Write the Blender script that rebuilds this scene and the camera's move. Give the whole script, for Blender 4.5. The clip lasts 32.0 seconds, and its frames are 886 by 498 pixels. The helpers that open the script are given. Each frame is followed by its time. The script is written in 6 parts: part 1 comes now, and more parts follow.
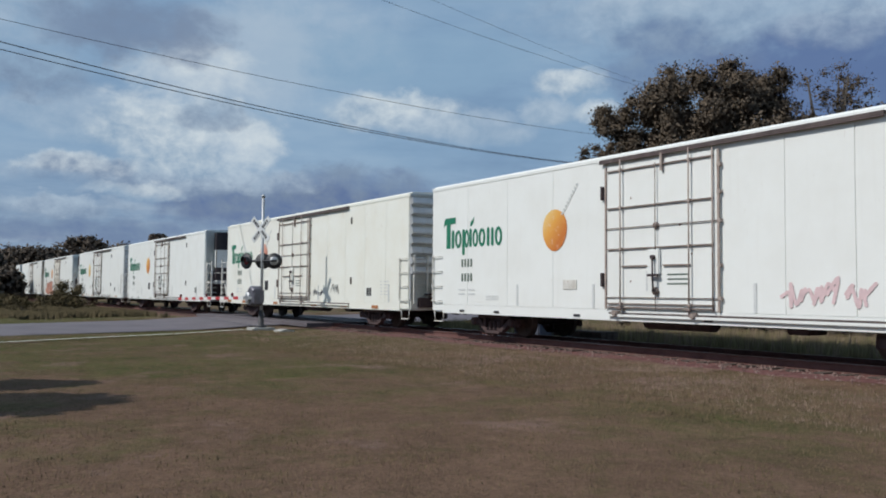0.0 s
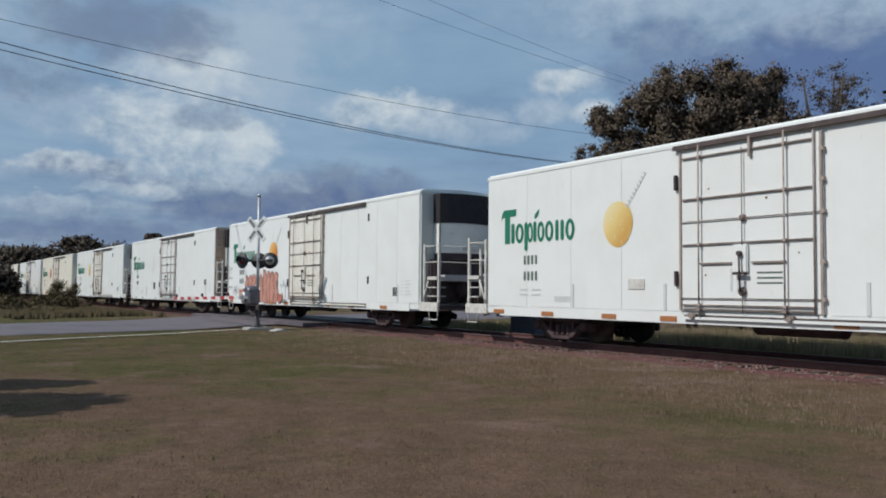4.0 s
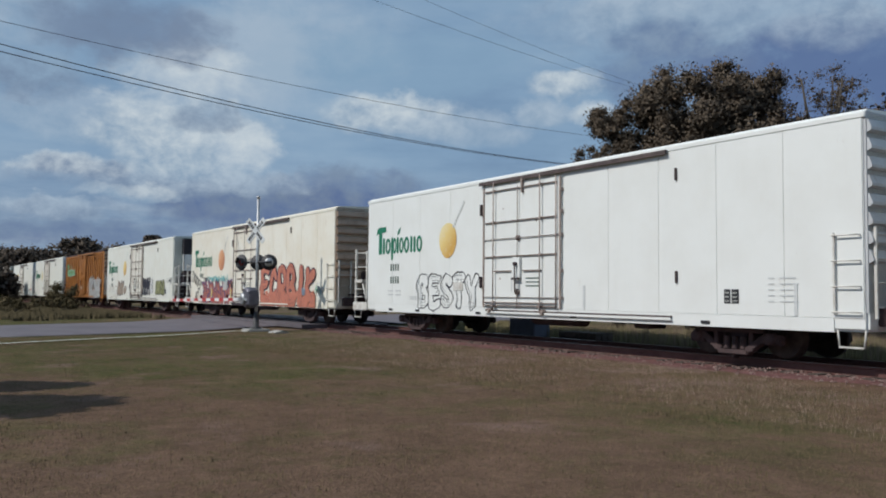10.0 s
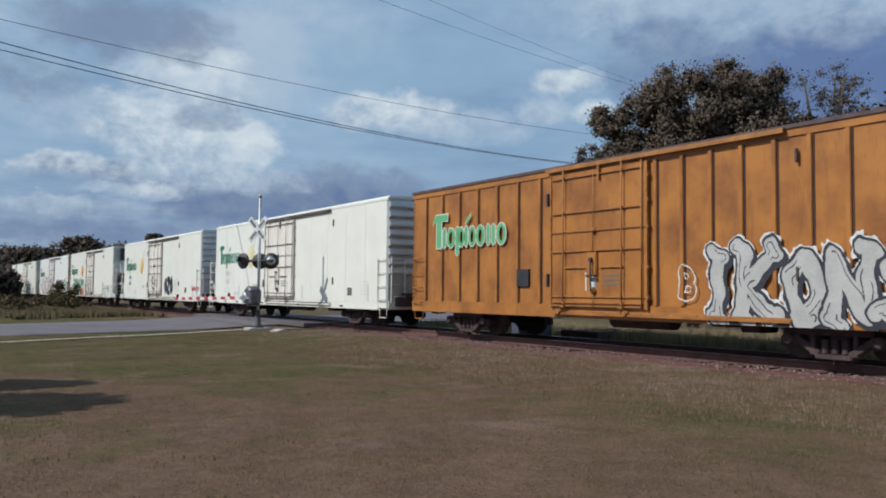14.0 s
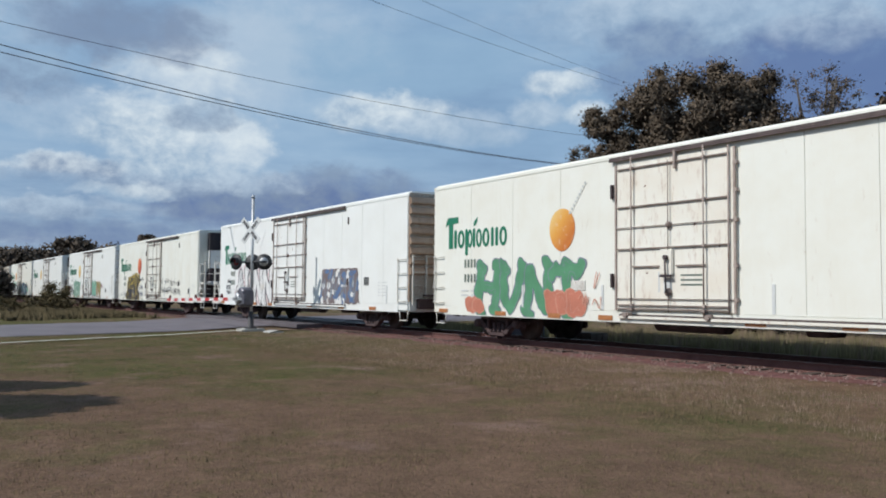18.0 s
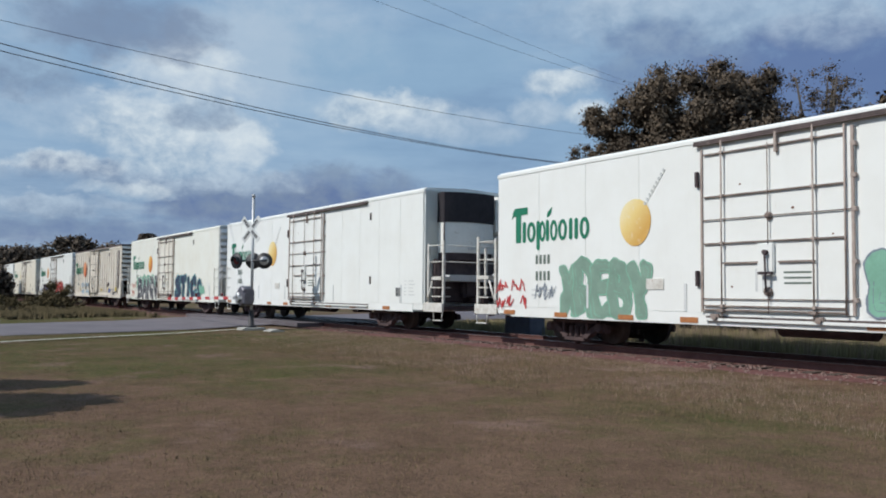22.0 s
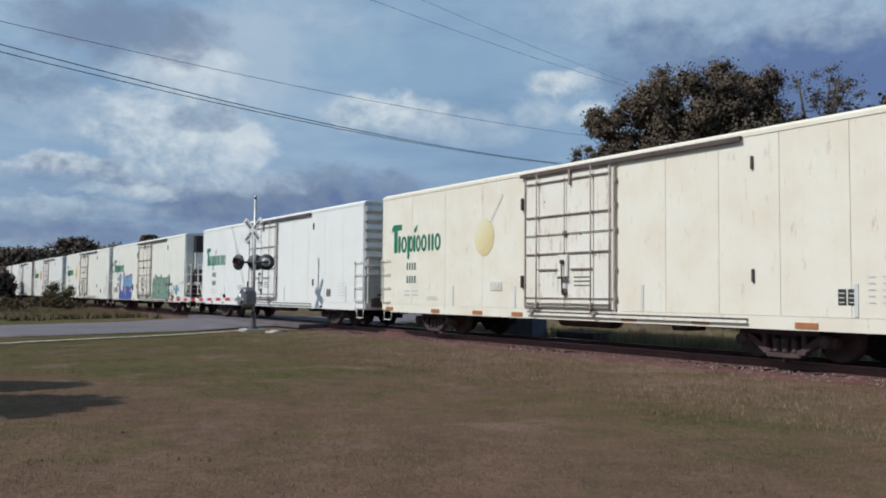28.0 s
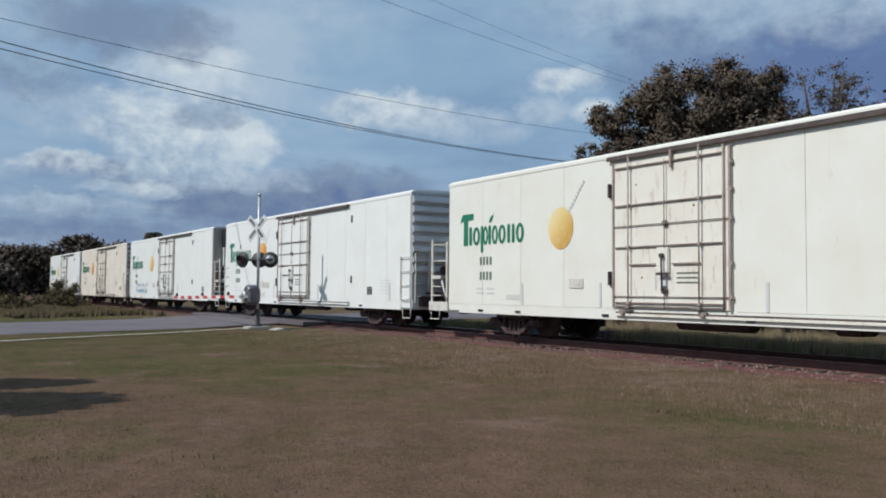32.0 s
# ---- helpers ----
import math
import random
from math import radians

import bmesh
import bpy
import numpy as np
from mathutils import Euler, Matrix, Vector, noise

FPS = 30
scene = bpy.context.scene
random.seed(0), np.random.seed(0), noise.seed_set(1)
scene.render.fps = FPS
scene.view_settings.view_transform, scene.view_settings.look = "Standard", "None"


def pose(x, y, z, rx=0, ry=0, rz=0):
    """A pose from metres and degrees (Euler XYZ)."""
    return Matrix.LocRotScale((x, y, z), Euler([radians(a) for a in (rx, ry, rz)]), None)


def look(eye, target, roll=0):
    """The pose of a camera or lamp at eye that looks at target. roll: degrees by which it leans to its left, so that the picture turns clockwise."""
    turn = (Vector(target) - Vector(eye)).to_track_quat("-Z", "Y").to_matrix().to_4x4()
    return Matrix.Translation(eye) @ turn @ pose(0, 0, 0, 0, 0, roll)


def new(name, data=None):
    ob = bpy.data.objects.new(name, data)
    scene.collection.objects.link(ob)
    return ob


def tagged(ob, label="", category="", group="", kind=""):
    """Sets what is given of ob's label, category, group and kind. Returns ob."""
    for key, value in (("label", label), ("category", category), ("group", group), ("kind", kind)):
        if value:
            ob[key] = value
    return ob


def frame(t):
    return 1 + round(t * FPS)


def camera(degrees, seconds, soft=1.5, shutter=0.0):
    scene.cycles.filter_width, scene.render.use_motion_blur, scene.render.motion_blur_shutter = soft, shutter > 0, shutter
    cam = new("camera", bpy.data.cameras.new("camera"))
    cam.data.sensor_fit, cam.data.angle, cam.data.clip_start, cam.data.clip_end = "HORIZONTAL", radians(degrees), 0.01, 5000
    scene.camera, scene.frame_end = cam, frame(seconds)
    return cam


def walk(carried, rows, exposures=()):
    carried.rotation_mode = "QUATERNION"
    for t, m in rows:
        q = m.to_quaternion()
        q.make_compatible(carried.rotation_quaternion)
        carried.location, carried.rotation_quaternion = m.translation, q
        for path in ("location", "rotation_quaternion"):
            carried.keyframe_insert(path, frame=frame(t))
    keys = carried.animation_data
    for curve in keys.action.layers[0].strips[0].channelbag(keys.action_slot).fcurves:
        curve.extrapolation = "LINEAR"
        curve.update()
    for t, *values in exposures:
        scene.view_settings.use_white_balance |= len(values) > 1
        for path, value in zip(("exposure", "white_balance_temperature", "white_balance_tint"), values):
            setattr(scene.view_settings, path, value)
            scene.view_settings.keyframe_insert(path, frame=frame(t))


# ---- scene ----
# Plan: x runs along the railway (the train rolls towards +x), y away from the camera, z up.
# The near sides of the cars stand at y = SIDE_Y, the cars' zero at z = RAIL_Z, the lawn at z = 0.
EYE = (0.0, 0.0, 1.5)
SPEED = 16.0
SIDE_Y = 14.02
RAIL_Z = 0.38
TRACK_Y = SIDE_Y + 1.55
SINK = 0.13                  # the rail tops lie this much under the cars' own zero
FOCAL = 1500.0
YAW, PITCH, ROLL = 33.10, 2.93, 0.5

cam = camera(55.2, 32.0, soft=1.9)


def aim(dx, dy):
    """The camera on its spot, its hold shifted by a few thousandths of its focal length."""
    a = radians(YAW) - dx / FOCAL * math.cos(radians(YAW)) ** 2
    e = radians(PITCH) + dy / FOCAL
    way = Vector((-math.cos(a) * math.cos(e), math.sin(a) * math.cos(e), math.sin(e)))
    return look(EYE, Vector(EYE) + way * 10, ROLL)


walk(cam, [
    (0, aim(12, 0)), (0.5, aim(7, -1)), (1, aim(7, 1.5)), (1.5, aim(5, 0)), (2, aim(5, 2)), (2.5, aim(5, 3)), (3, aim(2, 0.5)),
    (3.5, aim(2, -1)), (5.5, aim(2.5, 2.5)), (6, aim(2, 0)), (6.5, aim(4.5, -1)), (7, aim(2.5, -1)), (7.5, aim(2, -1)), (8, aim(0, 0)),
    (8.5, aim(0, 0)), (9, aim(0, 0)), (9.5, aim(0, -1)), (10, aim(0, 2.5)), (10.5, aim(2, 0)), (11, aim(3, 2)), (11.5, aim(2.5, 6)),
    (12, aim(2.5, 0.5)), (12.5, aim(3, 0)), (13, aim(2.5, 5)), (13.5, aim(2, 5)), (14, aim(4.5, 0)), (14.5, aim(4.5, -1)),
    (16.5, aim(-12.5, 2)), (17, aim(-12.5, 0.7)), (17.5, aim(-12.5, 2)), (18, aim(-12.5, 2)), (18.5, aim(-12.5, 0)), (19, aim(-12.5, -1)),
    (19.5, aim(-9.5, -1)), (20, aim(-10.7, -1)), (20.5, aim(-9.5, 2.7)), (21, aim(-10, 2)), (21.5, aim(-9.5, -1)), (22, aim(-11.7, 0)),
    (22.5, aim(-11.7, -0.7)), (23, aim(-12.5, 3)), (23.5, aim(-12.5, 0)), (24, aim(-12.5, 4)), (24.5, aim(-4.5, 6)), (25, aim(-9.5, 3)),
    (25.5, aim(-9.5, 3)), (27.5, aim(-7.3, -1)), (28, aim(-7, 2.3)), (28.5, aim(-3.5, 0)), (29, aim(-4.5, 0)), (29.5, aim(0, -1)),
    (30, aim(-4.5, -1.3)), (30.5, aim(-4.5, 5)), (31, aim(-4.5, 0)), (31.5, aim(-4.5, -1)), (32, aim(2.7, -2)),
], exposures=((0, -0.16), (3, -0.21), (6, -0.25), (8, -0.22), (10, -0.25), (12, -0.32), (13, -0.28), (14, -0.04), (17, 0.03), (19, 0.06), (21, 0.03), (23, -0.06), (25, -0.15), (28, -0.09), (32, -0.08)))

# ---- light ----
SUN_WAY = Vector((-0.79, -2.3, 2.36)).normalized()     # towards the sun
sun_data = bpy.data.lights.new("sun", "SUN")
sun_data.energy, sun_data.angle, sun_data.color = 3.75, radians(0.6), (1.0, 0.965, 0.915)
sun = new("sun", sun_data)
sun.matrix_world = look(SUN_WAY * 60, (0, 0, 0))


class Nodes:
    """Short hand to wire shader nodes."""

    def __init__(self, tree):
        self.tree = tree

    def add(self, kind, **values):
        node = self.tree.nodes.new(kind)
        for key, value in values.items():
            self.put(node.inputs[key], value)
        return node

    def put(self, socket, value):
        if isinstance(value, bpy.types.NodeSocket):
            self.tree.links.new(value, socket)
        else:
            socket.default_value = value

    def math(self, op, a, b=0.0, c=0.0):
        node = self.tree.nodes.new("ShaderNodeMath")
        node.operation = op
        for socket, value in zip(node.inputs, (a, b, c)):
            self.put(socket, value)
        return node.outputs[0]

    def mix(self, fac, a, b, blend="MIX"):
        node = self.tree.nodes.new("ShaderNodeMix")
        node.data_type, node.blend_type = "RGBA", blend
        for socket, value in ((node.inputs[0], fac), (node.inputs[6], a), (node.inputs[7], b)):
            if not isinstance(value, bpy.types.NodeSocket) and socket.type == "RGBA":
                value = (*value[:3], 1)
            self.put(socket, value)
        return node.outputs[2]

    def noise(self, vector, scale, detail=4.0, rough=0.55, distortion=0.0):
        node = self.tree.nodes.new("ShaderNodeTexNoise")
        self.put(node.inputs["Vector"], vector)
        for key, value in (("Scale", scale), ("Detail", detail), ("Roughness", rough), ("Distortion", distortion)):
            node.inputs[key].default_value = value
        return node.outputs["Fac"]

    def ramp(self, fac, *stops):
        node = self.tree.nodes.new("ShaderNodeValToRGB")
        self.put(node.inputs[0], fac)
        band = node.color_ramp
        while len(band.elements) < len(stops):
            band.elements.new(0.5)
        for element, (place, colour) in zip(band.elements, stops):
            element.position = place
            element.color = (colour, colour, colour, 1) if isinstance(colour, (int, float)) else (*colour[:3], 1)
        return node.outputs[0]

    def mapped(self, vector, scale=(1, 1, 1), move=(0, 0, 0)):
        node = self.tree.nodes.new("ShaderNodeMapping")
        self.put(node.inputs["Vector"], vector)
        node.inputs["Scale"].default_value, node.inputs["Location"].default_value = scale, move
        return node.outputs[0]


def make_world():
    """A Nishita sky behind broken storm clouds: dark slate banks near the horizon, bright cumulus edges above."""
    world = bpy.data.worlds.new("sky")
    scene.world = world
    world.use_nodes = True
    n = Nodes(world.node_tree)
    world.node_tree.nodes.clear()
    sky = n.add("ShaderNodeTexSky")
    sky.sky_type, sky.sun_disc = "NISHITA", False
    sky.sun_elevation = math.asin(SUN_WAY.z)
    sky.sun_rotation = math.atan2(SUN_WAY.x, SUN_WAY.y)
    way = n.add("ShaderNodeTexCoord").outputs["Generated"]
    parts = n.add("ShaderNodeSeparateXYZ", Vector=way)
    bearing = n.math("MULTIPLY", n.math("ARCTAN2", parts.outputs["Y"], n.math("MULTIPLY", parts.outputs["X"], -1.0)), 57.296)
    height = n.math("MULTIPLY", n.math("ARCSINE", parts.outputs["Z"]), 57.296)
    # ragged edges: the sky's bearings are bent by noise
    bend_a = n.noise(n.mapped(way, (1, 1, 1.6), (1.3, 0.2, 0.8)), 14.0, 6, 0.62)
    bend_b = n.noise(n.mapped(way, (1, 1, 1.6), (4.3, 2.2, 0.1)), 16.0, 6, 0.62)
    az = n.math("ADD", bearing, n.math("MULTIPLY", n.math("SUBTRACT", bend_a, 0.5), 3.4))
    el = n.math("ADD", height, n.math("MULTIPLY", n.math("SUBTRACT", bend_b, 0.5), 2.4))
    broad = n.noise(n.mapped(way, (1, 1, 2.2)), 3.4, 5, 0.55)
    streak = n.noise(n.mapped(way, (1, 1, 6.0), (0.3, 1.7, 0.2)), 9.0, 6, 0.6)
    puff = n.noise(n.mapped(way, (1, 1, 1.5), (2.3, 0.7, 1.2)), 19.0, 9, 0.58, 0.3)
    fluff = n.noise(n.mapped(way, (1, 1, 1.4), (5.1, 3.7, 0.4)), 34.0, 7, 0.6, 0.2)
    # thin high cloud over slate-blue air, streaky and darker low down
    light = n.math("ADD", n.math("MULTIPLY", broad, 0.75), n.math("MULTIPLY", streak, 0.25))
    colour = n.ramp(light, (0.28, (0.185, 0.305, 0.485)), (0.46, (0.262, 0.408, 0.590)), (0.60, (0.332, 0.478, 0.645)), (0.78, (0.44, 0.565, 0.69)))
    low = n.add("ShaderNodeMapRange", Value=el)
    for key, value in (("From Min", 3.0), ("From Max", 9.5), ("To Min", 0.62), ("To Max", 0.0)):
        low.inputs[key].default_value = value
    slate = n.ramp(streak, (0.36, (0.135, 0.195, 0.345)), (0.55, (0.235, 0.315, 0.465)), (0.72, (0.40, 0.465, 0.57)))
    colour = n.mix(low.outputs[0], colour, slate)
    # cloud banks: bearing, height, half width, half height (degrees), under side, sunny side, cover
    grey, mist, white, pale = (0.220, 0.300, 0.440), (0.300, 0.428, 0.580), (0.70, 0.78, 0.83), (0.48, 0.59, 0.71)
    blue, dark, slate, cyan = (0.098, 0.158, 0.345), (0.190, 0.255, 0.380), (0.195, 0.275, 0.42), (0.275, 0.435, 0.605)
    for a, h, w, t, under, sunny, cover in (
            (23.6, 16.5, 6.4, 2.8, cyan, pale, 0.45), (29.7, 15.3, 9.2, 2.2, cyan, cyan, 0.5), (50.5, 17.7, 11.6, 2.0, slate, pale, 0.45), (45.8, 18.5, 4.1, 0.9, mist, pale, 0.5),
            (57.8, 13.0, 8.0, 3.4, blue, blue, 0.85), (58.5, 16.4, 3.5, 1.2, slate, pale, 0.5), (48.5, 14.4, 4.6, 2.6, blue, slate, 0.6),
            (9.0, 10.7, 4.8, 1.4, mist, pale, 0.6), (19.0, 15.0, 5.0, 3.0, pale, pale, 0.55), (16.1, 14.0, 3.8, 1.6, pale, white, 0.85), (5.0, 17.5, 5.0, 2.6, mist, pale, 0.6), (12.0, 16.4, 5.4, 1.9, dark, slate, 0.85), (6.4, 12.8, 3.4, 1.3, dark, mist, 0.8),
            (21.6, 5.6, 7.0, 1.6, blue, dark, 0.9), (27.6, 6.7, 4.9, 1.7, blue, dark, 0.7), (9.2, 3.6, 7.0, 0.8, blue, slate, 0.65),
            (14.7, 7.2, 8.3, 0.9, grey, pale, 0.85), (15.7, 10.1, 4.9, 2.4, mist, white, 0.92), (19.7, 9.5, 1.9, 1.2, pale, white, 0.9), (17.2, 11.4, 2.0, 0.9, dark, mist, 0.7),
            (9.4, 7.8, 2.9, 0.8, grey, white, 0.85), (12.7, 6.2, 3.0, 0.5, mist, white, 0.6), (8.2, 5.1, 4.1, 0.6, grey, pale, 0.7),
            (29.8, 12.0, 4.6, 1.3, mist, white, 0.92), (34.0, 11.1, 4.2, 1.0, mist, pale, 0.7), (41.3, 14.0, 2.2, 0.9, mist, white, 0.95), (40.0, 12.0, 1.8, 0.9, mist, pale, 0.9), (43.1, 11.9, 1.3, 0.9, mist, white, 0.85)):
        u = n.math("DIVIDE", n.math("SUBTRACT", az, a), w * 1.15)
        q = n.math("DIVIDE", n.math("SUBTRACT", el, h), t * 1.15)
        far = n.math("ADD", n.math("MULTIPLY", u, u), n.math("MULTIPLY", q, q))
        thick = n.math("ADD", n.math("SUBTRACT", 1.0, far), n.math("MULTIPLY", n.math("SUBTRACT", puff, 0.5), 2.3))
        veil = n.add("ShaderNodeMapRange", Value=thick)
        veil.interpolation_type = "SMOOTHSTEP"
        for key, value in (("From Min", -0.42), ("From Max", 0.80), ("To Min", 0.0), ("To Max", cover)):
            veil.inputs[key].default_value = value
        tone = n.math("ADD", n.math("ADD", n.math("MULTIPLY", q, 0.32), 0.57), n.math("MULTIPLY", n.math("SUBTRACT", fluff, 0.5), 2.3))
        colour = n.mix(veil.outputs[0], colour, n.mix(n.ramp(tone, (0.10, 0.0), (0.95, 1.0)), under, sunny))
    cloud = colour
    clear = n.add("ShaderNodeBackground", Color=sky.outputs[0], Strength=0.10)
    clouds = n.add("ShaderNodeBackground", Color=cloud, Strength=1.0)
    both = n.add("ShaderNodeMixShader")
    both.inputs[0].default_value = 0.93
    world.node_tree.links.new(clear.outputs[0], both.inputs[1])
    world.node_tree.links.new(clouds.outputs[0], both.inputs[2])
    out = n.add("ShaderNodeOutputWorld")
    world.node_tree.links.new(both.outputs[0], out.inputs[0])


make_world()

# ---- materials ----
def material(name, rough=0.6, metal=0.0):
    m = bpy.data.materials.new(name)
    m.use_nodes = True
    n = Nodes(m.node_tree)
    m.node_tree.nodes.clear()
    bsdf = n.add("ShaderNodeBsdfPrincipled")
    bsdf.inputs["Roughness"].default_value, bsdf.inputs["Metallic"].default_value = rough, metal
    out = n.add("ShaderNodeOutputMaterial")
    m.node_tree.links.new(bsdf.outputs[0], out.inputs[0])
    return m, n, bsdf


def bumped(n, bsdf, height, strength=0.3, distance=0.01):
    bump = n.add("ShaderNodeBump", Height=height, Strength=strength, Distance=distance)
    n.put(bsdf.inputs["Normal"], bump.outputs[0])


def grainy(name, low, high, scale=6.0, rough=0.6, metal=0.0, bump=0.15, coords="Object", stretch=(1, 1, 1), spots=None, shine=0.5):
    """A surface of two tones at two scales, with fine relief and, if given, worn spots of a third tone."""
    m, n, bsdf = material(name, rough, metal)
    at = n.mapped(n.add("ShaderNodeTexCoord").outputs[coords], stretch)
    wide = n.noise(at, scale, 4)
    tight = n.noise(at, scale * 9, 3)
    fac = n.math("ADD", n.math("MULTIPLY", wide, 0.7), n.math("MULTIPLY", tight, 0.3))
    colour = n.mix(n.ramp(fac, (0.35, 0.0), (0.65, 1.0)), low, high)
    bsdf.inputs["Specular IOR Level"].default_value = shine
    if spots:
        colour = n.mix(n.ramp(n.noise(at, scale * 2.3, 6, 0.7), (0.60, 0.0), (0.70, 0.85)), colour, spots)
    n.put(bsdf.inputs["Base Color"], colour)
    n.put(bsdf.inputs["Roughness"], n.math("ADD", n.math("MULTIPLY", tight, 0.2), rough - 0.1))
    if bump:
        bumped(n, bsdf, tight, bump, 0.01)
    return m


def car_paint(name, clean, dirt, streak, rust, amount):
    """White car paint: run-down streaks, grime patches and rust bleeding, in the car's own metres."""
    m, n, bsdf = material(name, 0.42)
    coord = n.add("ShaderNodeTexCoord").outputs["Object"]
    own = n.add("ShaderNodeObjectInfo").outputs["Random"]
    at = n.add("ShaderNodeVectorMath")
    n.put(at.inputs[0], coord)
    shift = n.add("ShaderNodeCombineXYZ")
    n.put(shift.inputs[0], n.math("MULTIPLY", own, 37.0))
    n.put(at.inputs[1], shift.outputs[0])
    at = at.outputs[0]
    runs = n.noise(n.mapped(at, (3.2, 3.2, 0.30)), 1.5, 5, 0.6)
    patch = n.noise(at, 0.9, 5, 0.6)
    grit = n.noise(at, 22.0, 3)
    colour = n.mix(n.ramp(patch, (0.40, 0.0), (0.72, streak)), clean, dirt)
    colour = n.mix(n.ramp(runs, (0.56, 0.0), (0.85, streak * 0.8)), colour, dirt)
    spot = n.math("MULTIPLY", n.ramp(n.noise(n.mapped(at, (3, 3, 0.8)), 2.4, 6, 0.7), (0.66 - amount, 0.0), (0.80 - amount, 0.8)), runs)
    colour = n.mix(spot, colour, rust)
    n.put(bsdf.inputs["Base Color"], colour)
    n.put(bsdf.inputs["Roughness"], n.math("ADD", n.math("MULTIPLY", grit, 0.25), 0.33))
    bumped(n, bsdf, n.noise(n.mapped(at, (1.2, 1.2, 0.7)), 1.3, 3), 0.12, 0.03)
    return m


WHITE = car_paint("white_car_paint", (0.80, 0.815, 0.79), (0.71, 0.71, 0.67), 0.5, (0.30, 0.15, 0.07), 0.0)
CREAM = car_paint("cream_car_paint", (0.795, 0.80, 0.735), (0.70, 0.66, 0.55), 0.45, (0.32, 0.16, 0.07), 0.04)
STAINED = car_paint("tan_stained_car_paint", (0.815, 0.785, 0.685), (0.70, 0.61, 0.46), 0.55, (0.32, 0.16, 0.07), 0.07)
DIRTY = car_paint("weathered_car_paint", (0.80, 0.745, 0.655), (0.64, 0.55, 0.45), 0.6, (0.30, 0.15, 0.08), 0.12)
ORANGE = car_paint("orange_car_paint", (0.45, 0.180, 0.038), (0.17, 0.056, 0.020), 0.85, (0.14, 0.06, 0.03), 0.10)
# the white ends' shade is put into this grey; upper decks share it
GREY_END = car_paint("shaded_grey_end_paint", (0.58, 0.59, 0.60), (0.36, 0.36, 0.37), 0.7, (0.22, 0.11, 0.06), 0.06)
RUSTY_END = car_paint("rusty_end_paint", (0.46, 0.33, 0.24), (0.27, 0.17, 0.11), 0.8, (0.18, 0.08, 0.035), 0.12)
BROWN_WALL = car_paint("tan_primer_paint", (0.42, 0.23, 0.11), (0.30, 0.16, 0.08), 0.7, (0.18, 0.08, 0.03), 0.06)
RUSTED_WHITE = car_paint("rust_streaked_white_paint", (0.80, 0.785, 0.71), (0.68, 0.57, 0.44), 0.38, (0.30, 0.13, 0.055), 0.11)
BARE_BAR = grainy("weathered_bar_paint", (0.16, 0.13, 0.11), (0.36, 0.33, 0.29), 5.0, 0.6, 0.2, spots=(0.16, 0.07, 0.03))
BAR_WHITE = grainy("white_bar_paint", (0.50, 0.47, 0.42), (0.74, 0.73, 0.69), 5.0, 0.55, 0.0, spots=(0.30, 0.17, 0.09))
DOOR_BAR = grainy("rust_specked_bar_paint", (0.13, 0.095, 0.082), (0.30, 0.245, 0.215), 2.2, 0.8, 0.0, spots=(0.10, 0.045, 0.03))
DOOR_ROD = grainy("pinkish_primer_rod", (0.24, 0.18, 0.155), (0.46, 0.385, 0.34), 2.6, 0.6, 0.0, spots=(0.20, 0.09, 0.045))
TRACK_DARK = grainy("dark_track_steel", (0.05, 0.036, 0.036), (0.11, 0.082, 0.078), 3.0, 0.8, 0.0, spots=(0.22, 0.18, 0.16))
ORANGE_BAR = grainy("orange_bar_paint", (0.24, 0.10, 0.03), (0.44, 0.19, 0.05), 5.0, 0.6, spots=(0.10, 0.05, 0.03))
STEEL_DARK = grainy("grimy_black_steel", (0.042, 0.031, 0.036), (0.092, 0.067, 0.070), 4.0, 0.75, 0.2)
STEEL_BROWN = grainy("brown_brake_dust_steel", (0.046, 0.030, 0.032), (0.100, 0.064, 0.062), 4.0, 0.85)
WHEEL_STEEL = grainy("worn_wheel_steel", (0.035, 0.028, 0.025), (0.09, 0.07, 0.06), 5.0, 0.6, 0.5)
RAIL_RUST = grainy("rusty_rail_steel", (0.12, 0.056, 0.050), (0.19, 0.095, 0.083), 3.0, 0.75, 0.3)
RAIL_TOP = grainy("polished_rail_head", (0.35, 0.33, 0.31), (0.50, 0.48, 0.46), 3.0, 0.28, 0.9, bump=0.05)
UNIT_BLACK = grainy("black_grille_plastic", (0.012, 0.010, 0.014), (0.026, 0.021, 0.027), 4.0, 0.75)
UNIT_WHITE = grainy("off_white_fibreglass", (0.74, 0.74, 0.70), (0.86, 0.86, 0.82), 1.4, 0.4, bump=0.05, spots=(0.45, 0.40, 0.33))
LOGO_GREEN = grainy("green_decal", (0.010, 0.15, 0.085), (0.016, 0.20, 0.11), 1.2, 0.45, bump=0.03)
LOGO_PALE = grainy("faded_green_decal", (0.10, 0.36, 0.16), (0.16, 0.46, 0.22), 1.2, 0.5, bump=0.03)
LOGO_WHITE = grainy("white_decal_edge", (0.66, 0.68, 0.62), (0.76, 0.77, 0.72), 1.2, 0.5, bump=0.03)
INK = grainy("dark_green_stencil", (0.085, 0.12, 0.10), (0.17, 0.21, 0.18), 3.0, 0.6, bump=0.03)
BLACK_PAINT = grainy("black_stencil_paint", (0.016, 0.016, 0.02), (0.04, 0.04, 0.045), 3.0, 0.6, bump=0.05)
FAINT = grainy("faint_grey_stencil", (0.54, 0.56, 0.56), (0.66, 0.67, 0.66), 3.0, 0.6, bump=0.03)
